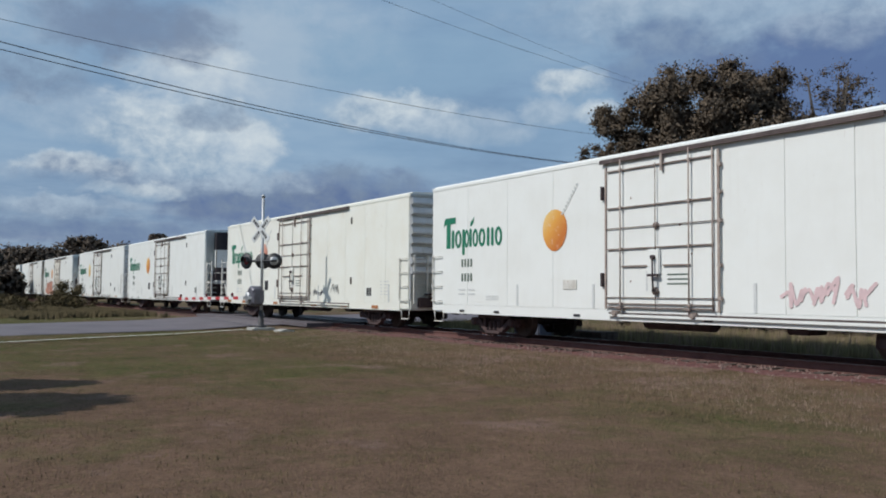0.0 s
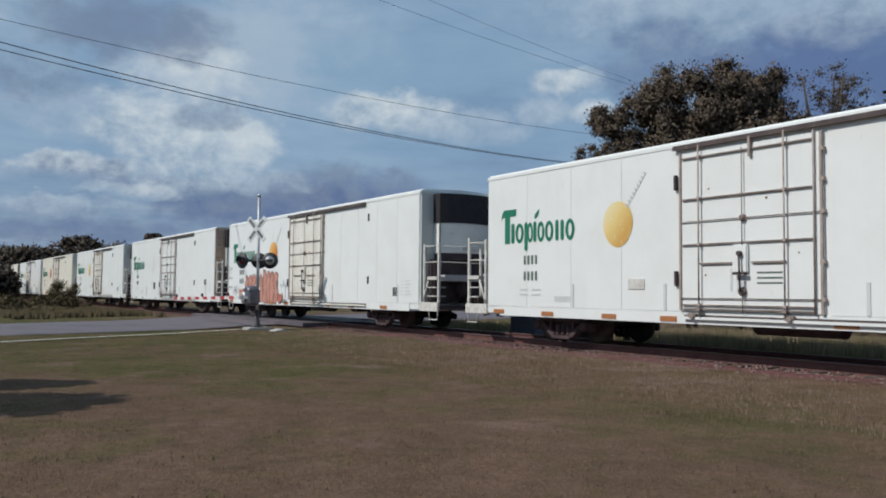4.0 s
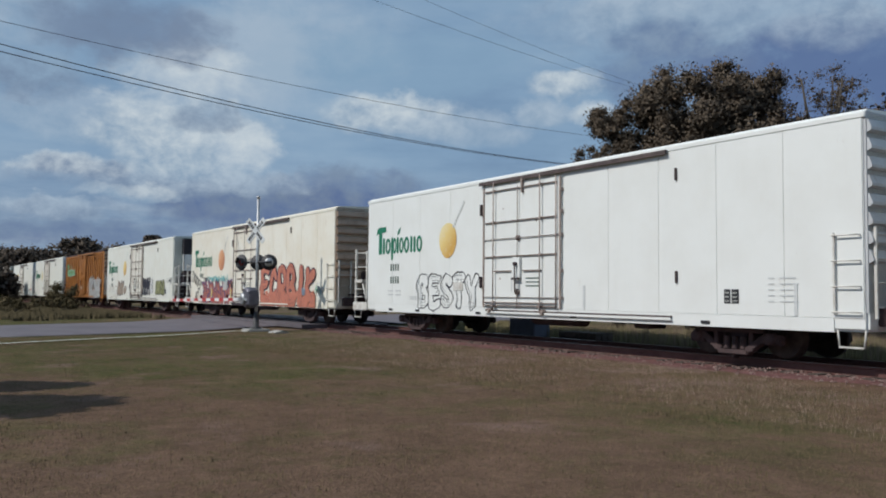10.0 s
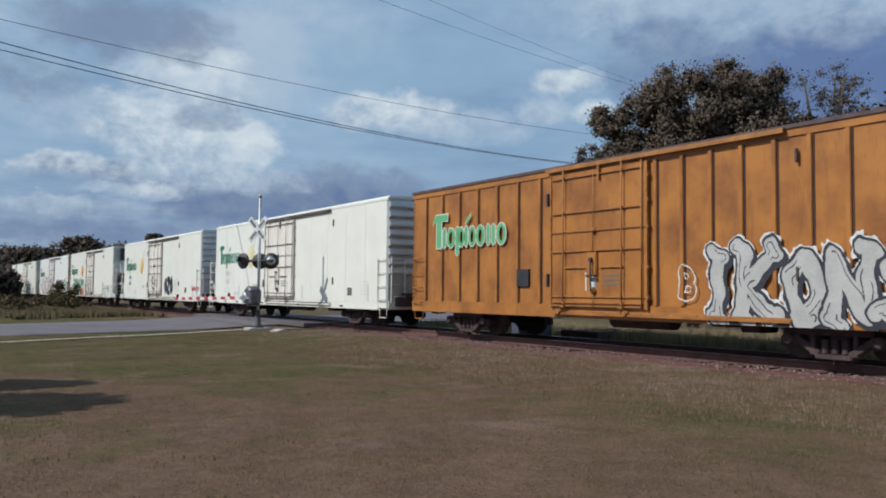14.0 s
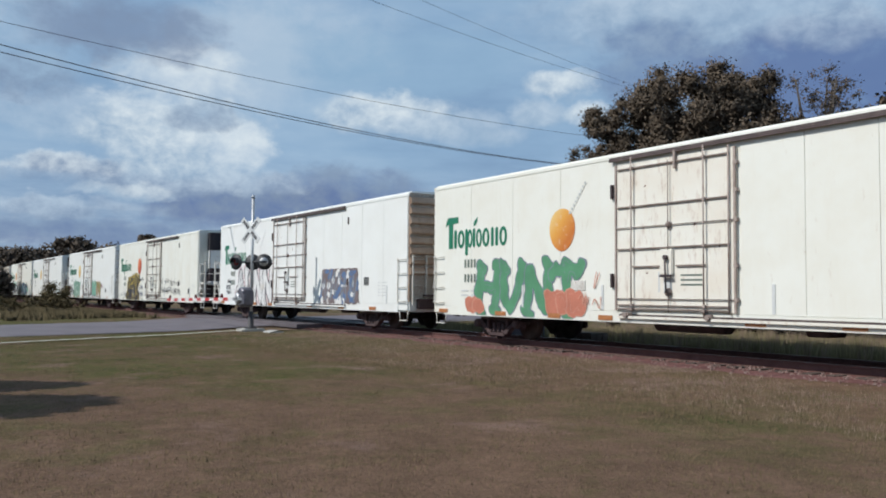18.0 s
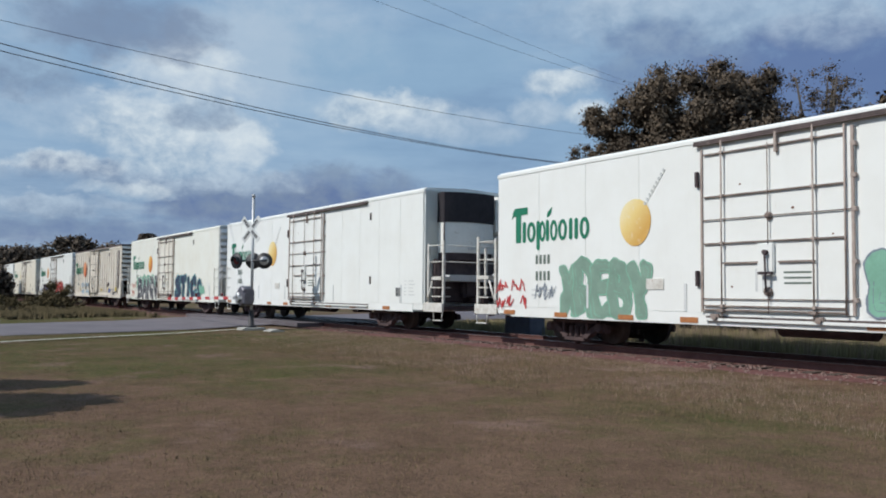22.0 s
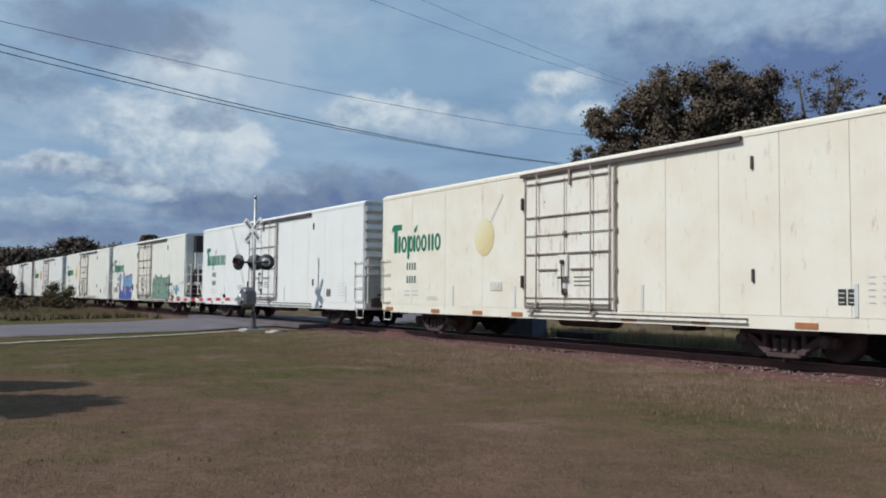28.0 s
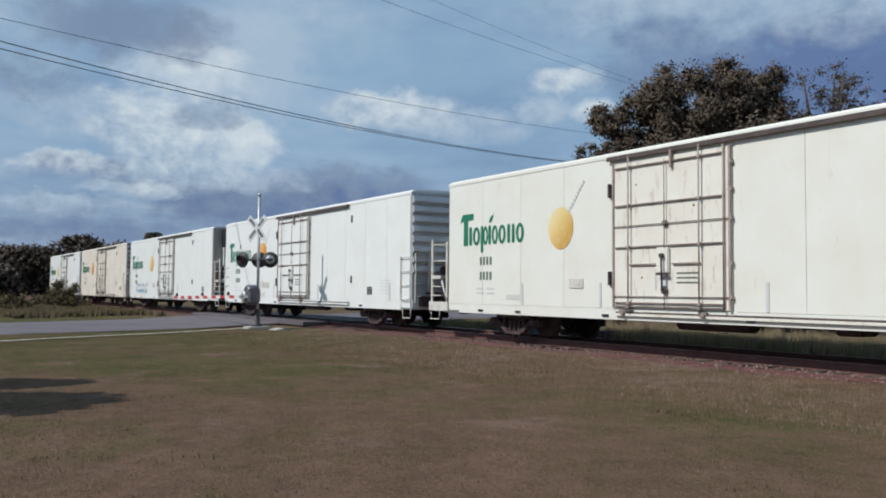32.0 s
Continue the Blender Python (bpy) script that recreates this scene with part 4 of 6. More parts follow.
def add_tags(car, when, tags, proud=-0.029):
    for i, values in enumerate(tags):
        fine = values.get("style") in ("line", "pen")
        over_door = fine and values["x1"] > 6.9 and values["x0"] < 10.2
        graffiti(car, -0.05 if over_door else proud - 0.003 * i, int(when * 100) + i * 17, **values)


CARS = []


def reefer(label, when, paint=None, left=False, right=False, fruit="orange", end=None, bar=None, marks=True, amber=False, vents=False, tags=(), high=0.0, door=None, length=BODY_L, dark=False):
    """A white insulated rail car. when: the second at which its rear end crosses the camera's own plane."""
    paint, end, bar = paint or WHITE, end or GREY_END, bar or DOOR_BAR
    car = thing("refrigerated_rail_car", label, "rail car", "cars of the juice train")
    car.location = (9.14 - SPEED * when, SIDE_Y, RAIL_Z)
    CARS.append((car, when))
    L, W = length, BODY_W

    def body(bm):
        return add_box(bm, 0, L, 0.0, W, Z0 + 0.02, Z1, 0.05)
    piece("body", "body%d" % (L * 100), body, paint, car, label="insulated steel body")
    # side skin in panels
    s = 0.75 if right else 0.0
    edges = [0.06 + i * (6.90 + s) / 4 for i in range(5)] + [10.36 + s + i * (L - 0.06 - 10.36 - s) / 5 for i in range(6)]
    for a, b in zip(edges, edges[1:]):
        if 6.8 < a < 7.9:
            continue
        w = b - a - 0.012
        piece("side_panel", "panel%d" % round(w * 1000), lambda bm: add_box(bm, 0, w, -0.016, 0.004, Z0 + 0.26, Z1 - 0.14), paint, car, (a + 0.006, 0, 0))
    piece("side_sill", "sill%d" % (L * 100), lambda bm: add_box(bm, 0.62, L - 0.62, -0.02, 0.05, Z0, Z0 + 0.25, 0.004), paint, car, label="side sill")
    piece("eave", "eave%d" % (L * 100), lambda bm: add_box(bm, 0.0, L, -0.02, 0.05, Z1 - 0.13, Z1 - 0.03, 0.012), paint, car, label="roof eave strip")
    piece("roof", "roof%d" % (L * 100), lambda bm: add_extruded(bm, ((0.02, Z1 - 0.03), (W - 0.02, Z1 - 0.03), (W - 0.1, Z1 + 0.03), (W / 2, Z1 + 0.09), (0.1, Z1 + 0.03)), 0.02, L - 0.02), paint, car, label="low-pitched steel roof")
    add_door(car, 6.98 + s, door or paint, bar, dark=dark)
    for x in (2.75, L - 3.05):
        add_truck(car, x)
    piece("centre_sill", "centre_sill%d" % (L * 100), lambda bm: add_box(bm, 0.3, L - 0.3, 1.2, 1.9, 0.55, 0.95), STEEL_DARK, car)
    piece("brake_rigging", "rigging", make_rigging, STEEL_DARK, car, label="black air tank, brake cylinder and rods")
    for x, e in ((0, -1), (L, 1)):
        c = piece("coupler", "coupler", make_coupler, STEEL_BROWN, car, (x, 0, 0))
        if e < 0:
            c.location = (0, W, 0)
            c.rotation_euler = (0, 0, math.pi)
        if (e < 0 and left) or (e > 0 and right):
            c.location.x += e * ARM * 0.45
    if right:
        add_unit(car, L, end, 1)
    else:
        add_ribbed_end(car, L, end)
        add_ladder(car, L - 0.62, 0.86, 4, 0.45, BAR_WHITE)
        piece("sill_step", "sill_step", make_step, BAR_WHITE, car, (L - 0.58, 0, Z0 + 0.05))
    if left:
        add_unit(car, 0, end, -1)
    else:
        wall = piece("end_wall", "rear_wall", lambda bm: add_box(bm, -0.06, 0.0, 0.05, W - 0.05, Z0 + 0.35, Z1 - 0.1), end, car, label="rear end wall")
        add_ladder(car, 0.10, 0.86, 4, 0.45, BAR_WHITE)
        piece("sill_step", "sill_step", make_step, BAR_WHITE, car, (0.12, 0, Z0 + 0.05))
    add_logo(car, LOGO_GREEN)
    fr = None if fruit is None else piece("fruit_picture", "fruit", lambda bm: egg(bm, 5.12, 2.72, 0.47, 0.53, -0.022), FRUIT[fruit or "ghost"], car, (s, 0, 0), label="painted %s fruit with a striped straw" % ("orange" if fruit == "orange" else "round"))
    for i in range(9 if fr else 0):
        piece("straw_stripe", "straw_stripe", make_stripe, STRAW if fruit != "ghost" else FAINT, fr, (0.0667 * i, 0, 0.0844 * i))
    add_marks(car, INK if marks else FAINT)
    piece("fine_print", "fine", make_fine_print, FAINT, car)
    piece("data_block", "data_block", make_data_block, FAINT, car, (0 if right else -0.8, 0, 0))
    st = piece("stencil_plate", "stencil", make_stencil, BLACK_PAINT, car, (0.5 if right else -0.77, 0, high))
    piece("stencil_lines", "stencil_lines", make_stencil_lines, LOGO_WHITE, st)
    if vents:
        piece("side_vent", "vent", lambda bm: add_box(bm, 4.95, 5.35, -0.028, 0.0, 1.15, 1.58, 0.004), BLACK_PAINT, car, (s + 0.35, 0, 0), label="black square vent cover")
    else:
        piece("placard_board", "placard", lambda bm: add_box(bm, 5.0, 5.5, -0.034, 0.0, 1.22, 1.46, 0.004), BAR_WHITE, car, (s + 0.45, 0, 0), label="white placard board")
    for x in () if amber else (1.6, 3.3, 6.6, 10.6, 14.6):
        piece("bracket", "sill_bracket", lambda bm: add_box(bm, 0, 0.22, -0.05, 0.0, Z0 + 0.06, Z0 + 0.12, 0.01), BLACK_PAINT, car, (x, 0, 0))
    for x in (3.55 + s, 6.50 + s, 11.05 + s, 16.75):
        piece("jacking_strip", "jack_strip", lambda bm: add_box(bm, 0, 0.07, -0.03, 0.0, Z0 + 0.28, Z0 + 0.85), FAINT, car, (x, 0, 0))
    if amber:
        for x in (0.35, 2.4 + s, 4.6 + s, 6.4 + s, 10.45 + s, 13.2, 15.6):
            piece("reflector", "reflector", lambda bm: add_box(bm, 0, 0.46, -0.036, 0.0, Z0 + 0.04, Z0 + 0.15 + 0.0), REFLECTOR, car, (x, 0, 0.0 if x > 1 else 0.02))
    add_tags(car, when, tags)
    return car


def make_rigging(bm):
    add_rod(bm, (8.2, 0.9, 0.52), (10.1, 0.9, 0.52), 0.22, 14)
    add_rod(bm, (11.0, 1.1, 0.6), (11.7, 1.1, 0.6), 0.17, 12)
    add_rod(bm, (4.2, 0.9, 0.5), (15.0, 0.9, 0.5), 0.02, 6)
    add_rod(bm, (4.2, 2.1, 0.5), (15.0, 2.1, 0.5), 0.03, 6)
    for x in (5.2, 7.4, 10.6, 12.8):
        add_box(bm, x, x + 0.12, 0.25, 2.85, 0.55, 0.8)
    add_box(bm, 12.0, 12.5, 0.7, 1.3, 0.35, 0.7, 0.03)
    return bm


def post_car(label, when, paint, bar, fruit, tags, length=17.2, end=None, logo=LOGO_GREEN, open_panel=False, door_x=6.55):
    """An older outside-braced car with vertical side posts and riveted seams."""
    car = thing("refrigerated_rail_car", label, "rail car", "cars of the juice train")
    car.location = (9.14 - SPEED * when, SIDE_Y, RAIL_Z)
    CARS.append((car, when))
    L, W = length, BODY_W
    end = end or paint
    part("body", add_box(bmesh.new(), 0, L, 0.03, W, Z0 + 0.1, Z1 - 0.12, 0.02), paint, car, "riveted steel body")
    part("side_sill", add_box(bmesh.new(), 0, L, 0.0, 0.1, Z0 + 0.02, Z0 + 0.36, 0.01), paint, car, "deep side sill")
    part("top_chord", add_box(bmesh.new(), 0, L, 0.0, 0.1, Z1 - 0.28, Z1 - 0.10, 0.01), paint, car)
    part("roof", add_extruded(bmesh.new(), ((-0.03, Z1 - 0.12), (W + 0.03, Z1 - 0.12), (W, Z1 - 0.04), (W / 2, Z1 + 0.04), (0.0, Z1 - 0.04)), -0.05, L + 0.05), STEEL_BROWN, car, "rusty brown roof")
    posts = [0.75 + i * 0.93 for i in range(7)] + [10.3 + i * (L - 11.2) / 8 for i in range(9)]
    for x in posts:
        piece("side_post", "side_post", lambda bm: add_box(bm, 0, 0.10, -0.028, 0.07, Z0 + 0.36, Z1 - 0.28, 0.012), paint, car, (x, 0, 0))
        if paint == ORANGE:
            # dark strip painting in the shadow that each post casts beside it
            piece("post_seam", "post_seam", lambda bm: add_box(bm, 0.10, 0.135, 0.018, 0.07, Z0 + 0.36, Z1 - 0.28), STEEL_BROWN, car, (x, 0, 0))
    rows = 24
    for x in (0.06, L - 0.12):
        def rivets(bm):
            for k in range(rows):
                add_box(bm, 0, 0.035, -0.012, 0.065, Z0 + 0.45 + k * 0.13, Z0 + 0.485 + k * 0.13)
            return bm
        piece("rivet_row", "rivet_row", rivets, bar, car, (x, 0, 0))
    add_door(car, door_x, paint, bar)
    for x in (2.6, L - 2.9):
        add_truck(car, x)
    piece("centre_sill", "centre_sill_old", lambda bm: add_box(bm, 0.3, L - 0.3, 1.2, 1.9, 0.5, 0.95), STEEL_DARK, car)
    piece("brake_rigging", "rigging", make_rigging, STEEL_DARK, car, label="black air tank, brake cylinder and rods")
    for x, s in ((0, -1), (L, 1)):
        c = piece("coupler", "coupler", make_coupler, STEEL_BROWN, car, (x, 0, 0))
        if s < 0:
            c.location, c.rotation_euler = (0, W, 0), (0, 0, math.pi)
    add_ribbed_end(car, L, end)
    piece("end_wall", "rear_wall_old", lambda bm: add_box(bm, -0.06, 0.0, 0.08, W - 0.05, Z0 + 0.35, Z1 - 0.2), end, car, label="rear end wall")
    for x in (0.12, L - 0.95):
        add_ladder(car, x, 0.80, 4, 0.46, bar)
        piece("sill_step", "sill_step", make_step, bar, car, (x, 0, Z0 + 0.1))
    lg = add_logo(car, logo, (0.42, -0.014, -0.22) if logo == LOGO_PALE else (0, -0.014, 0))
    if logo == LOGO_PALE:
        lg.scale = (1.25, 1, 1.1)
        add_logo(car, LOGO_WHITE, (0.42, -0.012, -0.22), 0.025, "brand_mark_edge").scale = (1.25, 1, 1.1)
        piece("vent_cover", "vent_old", lambda bm: add_box(bm, 5.1, 5.6, -0.03, 0.06, 1.3, 1.75), BLACK_PAINT, car, (0.35, 0, 0))
    if fruit:
        part("fruit_picture", disc(bmesh.new(), 4.55, 2.75, 0.55, 0.62, -0.036), FRUIT[fruit], car, "faded painted orange")
        piece("side_vent", "vent_small", lambda bm: add_box(bm, 4.95, 5.35, -0.028, 0.06, 1.15, 1.58), BLACK_PAINT, car)
        add_marks(car, INK)
        piece("stencil_plate", "stencil_old", lambda bm: add_box(add_box(bm, 12.9, 13.1, -0.03, 0.06, 1.3, 1.55), 13.15, 13.35, -0.03, 0.06, 1.3, 1.55), BLACK_PAINT, car)
    if open_panel:
        part("end_slot", add_box(bmesh.new(), L - 1.15, L - 0.62, -0.01, 0.08, Z0 + 0.75, Z1 - 0.45), STEEL_DARK, car, "dark recessed panel")
    add_tags(car, when, tags, -0.034)
    return car


def tag(x0, x1, z0, z1, fill, edge="black", style="block", halo=None, **more):
    return dict(x0=x0, x1=x1, z0=z0, z1=z1, fill=fill, edge=edge, style=style, halo=halo, **more)


def build_train():
    plain = "white insulated rail car"
    reefer(plain + " with an orange fruit and pink scrawl", 1.97, right=True, end=WHITE, fruit="orange", tags=(
        tag(12.5, 14.35, 0.88, 1.55, "faded_rose", "faded_rose", "line", bold=0.034),))
    reefer(plain + " with pink fruit and scrawled tags", 3.19, CREAM, left=True, fruit="pink", vents=True, amber=True, tags=(tag(10.6, 11.6, 0.9, 1.3, "grey", "black", "line"), tag(12.0, 12.9, 1.0, 1.5, "grey", "black", "line")))
    reefer(plain + " with refrigeration unit on its end", 4.555, right=True, fruit="orange", vents=True, end=WHITE)
    reefer(plain + " with faded lemon picture and platform", 5.775, left=True, fruit="yellow", amber=True)
    reefer(plain + " with salmon graffiti and end unit", 7.135, right=True, door=RUSTED_WHITE, fruit="orange", vents=True, amber=True, end=WHITE, tags=(
        tag(2.46, 4.70, 0.50, 1.90, "rose", "plum", word="SNEXI", bold=0.205, rim=0.042), tag(4.72, 6.45, 0.50, 2.02, "rose", "plum", word="RAMS", bold=0.21, rim=0.042),
        tag(1.76, 2.46, 0.66, 1.25, "rose", "brick", "fill"), tag(6.48, 6.95, 0.56, 1.05, "salmon", "plum", "fill"), tag(6.9, 7.6, 1.10, 1.72, "grey", "slate", "line"),
        tag(6.9, 7.55, 0.58, 0.80, "grey", "black", "line"), tag(1.0, 1.35, 0.85, 1.55, "grey", "slate", "line")))
    reefer(plain + " with tan-primed end behind its unit", 8.403, right=True, fruit="ghost", vents=True, end=BROWN_WALL, high=0.42)
    reefer(plain + " with lemon picture and end unit", 9.697, right=True, door=RUSTED_WHITE, fruit="yellow", end=WHITE)
    reefer(plain + ", cream-stained, with red fruit and end unit", 10.989, STAINED, dark=True, right=True, fruit="red", amber=True, end=CREAM, door=RUSTED_WHITE)
    reefer(plain + " with lemon picture and silver tag", 12.217, left=True, fruit="yellow", tags=(
        tag(3.42, 6.70, 0.66, 1.78, "white", "black", "hollow", word="BESTY", bold=0.155, rim=0.034),))
    reefer(plain + ", stained, with large salmon graffiti", 13.513, STAINED, dark=True, left=True, fruit="peach", end=RUSTY_END, tags=(
        tag(2.25, 6.75, 0.54, 1.62, "salmon", "plum", "wild", "aqua", under="violet", glow=0.06, rim=0.026), tag(0.32, 1.70, 1.66, 2.26, "grey", "black", "pen", word="DOOS", slope=0.42, bold=0.032),
        tag(0.92, 1.50, 0.66, 1.16, "grey", "black", "pen", word="AT", bold=0.028), tag(3.63, 3.78, 0.86, 1.26, "yellow", style="dab"), tag(6.60, 6.72, 0.84, 1.26, "yellow", style="dab"),
        tag(5.52, 6.10, 1.30, 1.70, "silver", style="dab"), tag(6.1, 6.8, 1.30, 1.75, "grey", "black", "line"), tag(2.9, 6.2, 1.62, 2.02, "mint", "aqua", "line", bold=0.022), tag(2.4, 3.1, 1.7, 1.95, "grey", "black", "line"),
        tag(10.7, 16.50, 0.54, 2.28, "salmon", "plum", "block", word="ECRBIK", bold=0.215, rim=0.055, lean=0.06, sunk=0.36), tag(15.20, 15.55, 1.02, 1.30, "slate", style="dab"),
        tag(16.5, 17.0, 1.0, 1.5, "mint", "mint", "line", bold=0.03), tag(16.8, 17.25, 1.08, 1.5, "slate", "slate", "line", bold=0.03)))
    reefer(plain + " with black and olive graffiti and end unit", 14.873, CREAM, right=True, fruit="yellow", end=CREAM, door=RUSTED_WHITE, tags=(
        tag(0.92, 3.80, 0.68, 1.55, "cream", "tan", word="HEAND", bold=0.15, rim=0.02, style="hollow"), tag(3.78, 5.62, 0.66, 1.95, "tan", "black", "fill", bold=0.17, rim=0.035), tag(5.75, 6.42, 0.88, 1.52, "tan", "black", word="O", bold=0.16, rim=0.035),
        tag(11.15, 12.95, 0.92, 2.04, "black", "black", "fill", word="MMM", bold=0.105, soft=False), tag(12.98, 13.78, 0.94, 1.96, "white", "black", word="C", bold=0.17, rim=0.035),
        tag(14.33, 16.43, 0.90, 1.82, "olive", "black", word="ARSID", bold=0.15, rim=0.04), tag(16.45, 17.86, 1.52, 2.05, "grey", "black", "line")))
    post_car("orange outside-braced rail car with silver graffiti", 16.033, ORANGE, ORANGE_BAR, None, (
        tag(11.55, 16.3, 0.54, 2.10, "silver", "black", "block", "white", word="IKONS", bold=0.20, rim=0.06, glow=0.07, shade="black", soft=False), tag(11.05, 11.5, 0.98, 1.70, "white", "white", "hollow", word="B", bold=0.10, rim=0.03), tag(15.9, 16.9, 1.3, 1.8, "white", "black", "line")), end=RUSTY_END, logo=LOGO_PALE, door_x=6.87)
    reefer(plain + " with pale fruit and rust-spotted door", 17.27, CREAM, left=True, fruit="pale", door=RUSTED_WHITE, marks=False)
    reefer(plain + " with lemon picture and black graffiti", 18.56, CREAM, left=True, fruit="yellow", door=RUSTED_WHITE, tags=(
        tag(10.84, 12.72, 0.84, 1.94, "black", "black", "fill", word="OZO", bold=0.165, rim=0.01), tag(13.0, 14.0, 0.84, 1.86, "white", "silver", "hollow", word="O", bold=0.14, rim=0.03), tag(16.6, 17.9, 1.0, 1.5, "red", "red", "line", bold=0.022)))
    reefer(plain + " with green graffiti and end unit", 19.929, CREAM, right=True, door=RUSTED_WHITE, fruit="orange", amber=True, end=CREAM, tags=(
        tag(2.28, 6.50, 0.56, 1.98, "green", "slate", "block", word="HUNT", bold=0.19, rim=0.035, lean=0.10, soft=False), tag(1.9, 2.45, 0.54, 1.05, "salmon", "rose", "fill", bold=0.2), tag(5.3, 6.6, 0.54, 1.30, "salmon", "rose", "fill", bold=0.24), tag(6.45, 7.3, 0.80, 1.75, "rose", "rose", "line"),
        tag(14.3, 17.9, 0.70, 1.42, "cream", "black", "hollow", word="SETH", bold=0.10, rim=0.028)))
    reefer(plain + " with ghost fruit and blue-grey graffiti", 21.157, left=True, fruit="ghost", amber=True, high=0.40, end=RUSTY_END, tags=(
        tag(2.45, 6.85, 0.56, 2.30, "white", "black", "block", "faded_rose", word="AUNN", bold=0.21, rim=0.055, shade="black", glow=0.10, soft=False, lean=0.05), tag(11.6, 14.85, 0.72, 2.0, "brown", "slate", "field", under="slate_blue", lean=0.04),
        tag(1.13, 1.65, 1.52, 1.74, "grey", "black", "pen", word="JOB", bold=0.017), tag(1.08, 1.66, 1.26, 1.46, "grey", "black", "pen", word="LESS", bold=0.017), tag(1.08, 1.68, 1.00, 1.20, "grey", "black", "pen", word="TOUR", bold=0.017)))
    reefer(plain + " with red fruit and black-yellow graffiti", 22.513, CREAM, right=True, fruit="red", end=CREAM, tags=(
        tag(2.60, 5.88, 0.54, 2.14, "black", "yellow", "block", "black", word="SENK", bold=0.20, rim=0.085, glow=0.075, sunk=0.44, lean=0.14, soft=False), tag(5.9, 7.0, 1.68, 2.08, "grey", "black", "line"), tag(5.9, 6.8, 0.75, 1.60, "grey", "slate", "line", bold=0.022), tag(0.9, 2.5, 0.62, 1.12, "grey", "slate", "line"),
        tag(11.0, 13.4, 0.95, 2.0, "grey", "black", "line"), tag(13.2, 15.1, 0.9, 1.9, "grey", "black", "line")))
    reefer(plain + " with lemon picture and mint graffiti", 23.73, left=True, fruit="yellow", amber=True, tags=(
        tag(2.55, 5.47, 0.54, 1.92, "sage", "mint", word="XREBY", bold=0.185, rim=0.036, tight=1.25), tag(0.05, 1.3, 0.7, 1.56, "red", "red", "line", bold=0.020), tag(1.7, 2.4, 0.95, 1.5, "grey", "slate", "line"),
        tag(10.5, 12.0, 0.70, 1.90, "mint", "slate", word="DE", bold=0.22, rim=0.04), tag(12.0, 13.65, 0.70, 1.90, "olive", "brick", word="TO", bold=0.23, rim=0.05), tag(13.75, 14.4, 1.2, 1.75, "pink", "faded_rose", "line", bold=0.03)))
    reefer(plain + " with lemon picture and end unit", 25.10, right=True, fruit="yellow", amber=True, end=WHITE)
    reefer(plain + ", cream, with black and mint graffiti", 26.305, CREAM, left=True, door=RUSTED_WHITE, fruit="orange", tags=(
        tag(1.9, 6.7, 1.15, 2.12, "mint", "mint", "fill", bold=0.17), tag(2.20, 6.75, 0.56, 1.96, "black", "white", "block", word="BANN", bold=0.20, rim=0.05, glow=0.06, lean=-0.05, soft=False), tag(10.6, 15.35, 0.54, 2.04, "navy", "aqua", "block", "rose", word="STIC~", bold=0.27, rim=0.055, glow=0.05, tight=1.35), tag(0.3, 1.7, 0.7, 1.7, "rose", "salmon", "line", bold=0.022),
        tag(15.2, 15.9, 0.9, 1.4, "mint", "mint", "fill", bold=0.12)))
    post_car("weathered cream outside-braced rail car with scrawls", 27.56, DIRTY, BARE_BAR, "red", (
        tag(3.4, 6.6, 0.68, 1.85, "sky", "sky", "line", bold=0.022), tag(10.3, 13.3, 0.95, 1.95, "cream", "tan", "hollow", word="OHRE", bold=0.17, rim=0.026), tag(14.05, 15.8, 0.58, 1.30, "grey", "black", "line", bold=0.020), tag(13.55, 14.1, 0.90, 1.18, "blue", style="dab"),
        tag(15.65, 16.1, 1.02, 1.30, "yellow", style="dab"), tag(2.6, 2.9, 1.05, 1.2, "yellow", style="dab"), tag(10.9, 11.3, 1.02, 1.2, "yellow", style="dab"), tag(13.3, 13.6, 1.05, 1.25, "yellow", style="dab")), end=DIRTY, open_panel=True)
    reefer(plain + " with orange fruit, blue and red graffiti", 28.785, left=True, fruit="orange", tags=(
        tag(2.47, 5.2, 0.56, 1.68, "cobalt", "blue", "fill", word="AOA", bold=0.24), tag(0.74, 1.50, 0.84, 1.30, "blue", "blue", "line", bold=0.02), tag(1.55, 2.4, 0.6, 0.95, "blue", "blue", "line", bold=0.02), tag(10.3, 14.2, 0.66, 1.84, "red", "black", "block", word="XNR", bold=0.19, rim=0.02, soft=False)))
    reefer(plain + ", cream, with pale fruit and end unit", 30.14, STAINED, right=True, fruit="pale", amber=True, end=CREAM, door=RUSTED_WHITE)
    reefer(plain + ", clean, with a ghost fruit", 31.355, left=True, fruit="ghost")
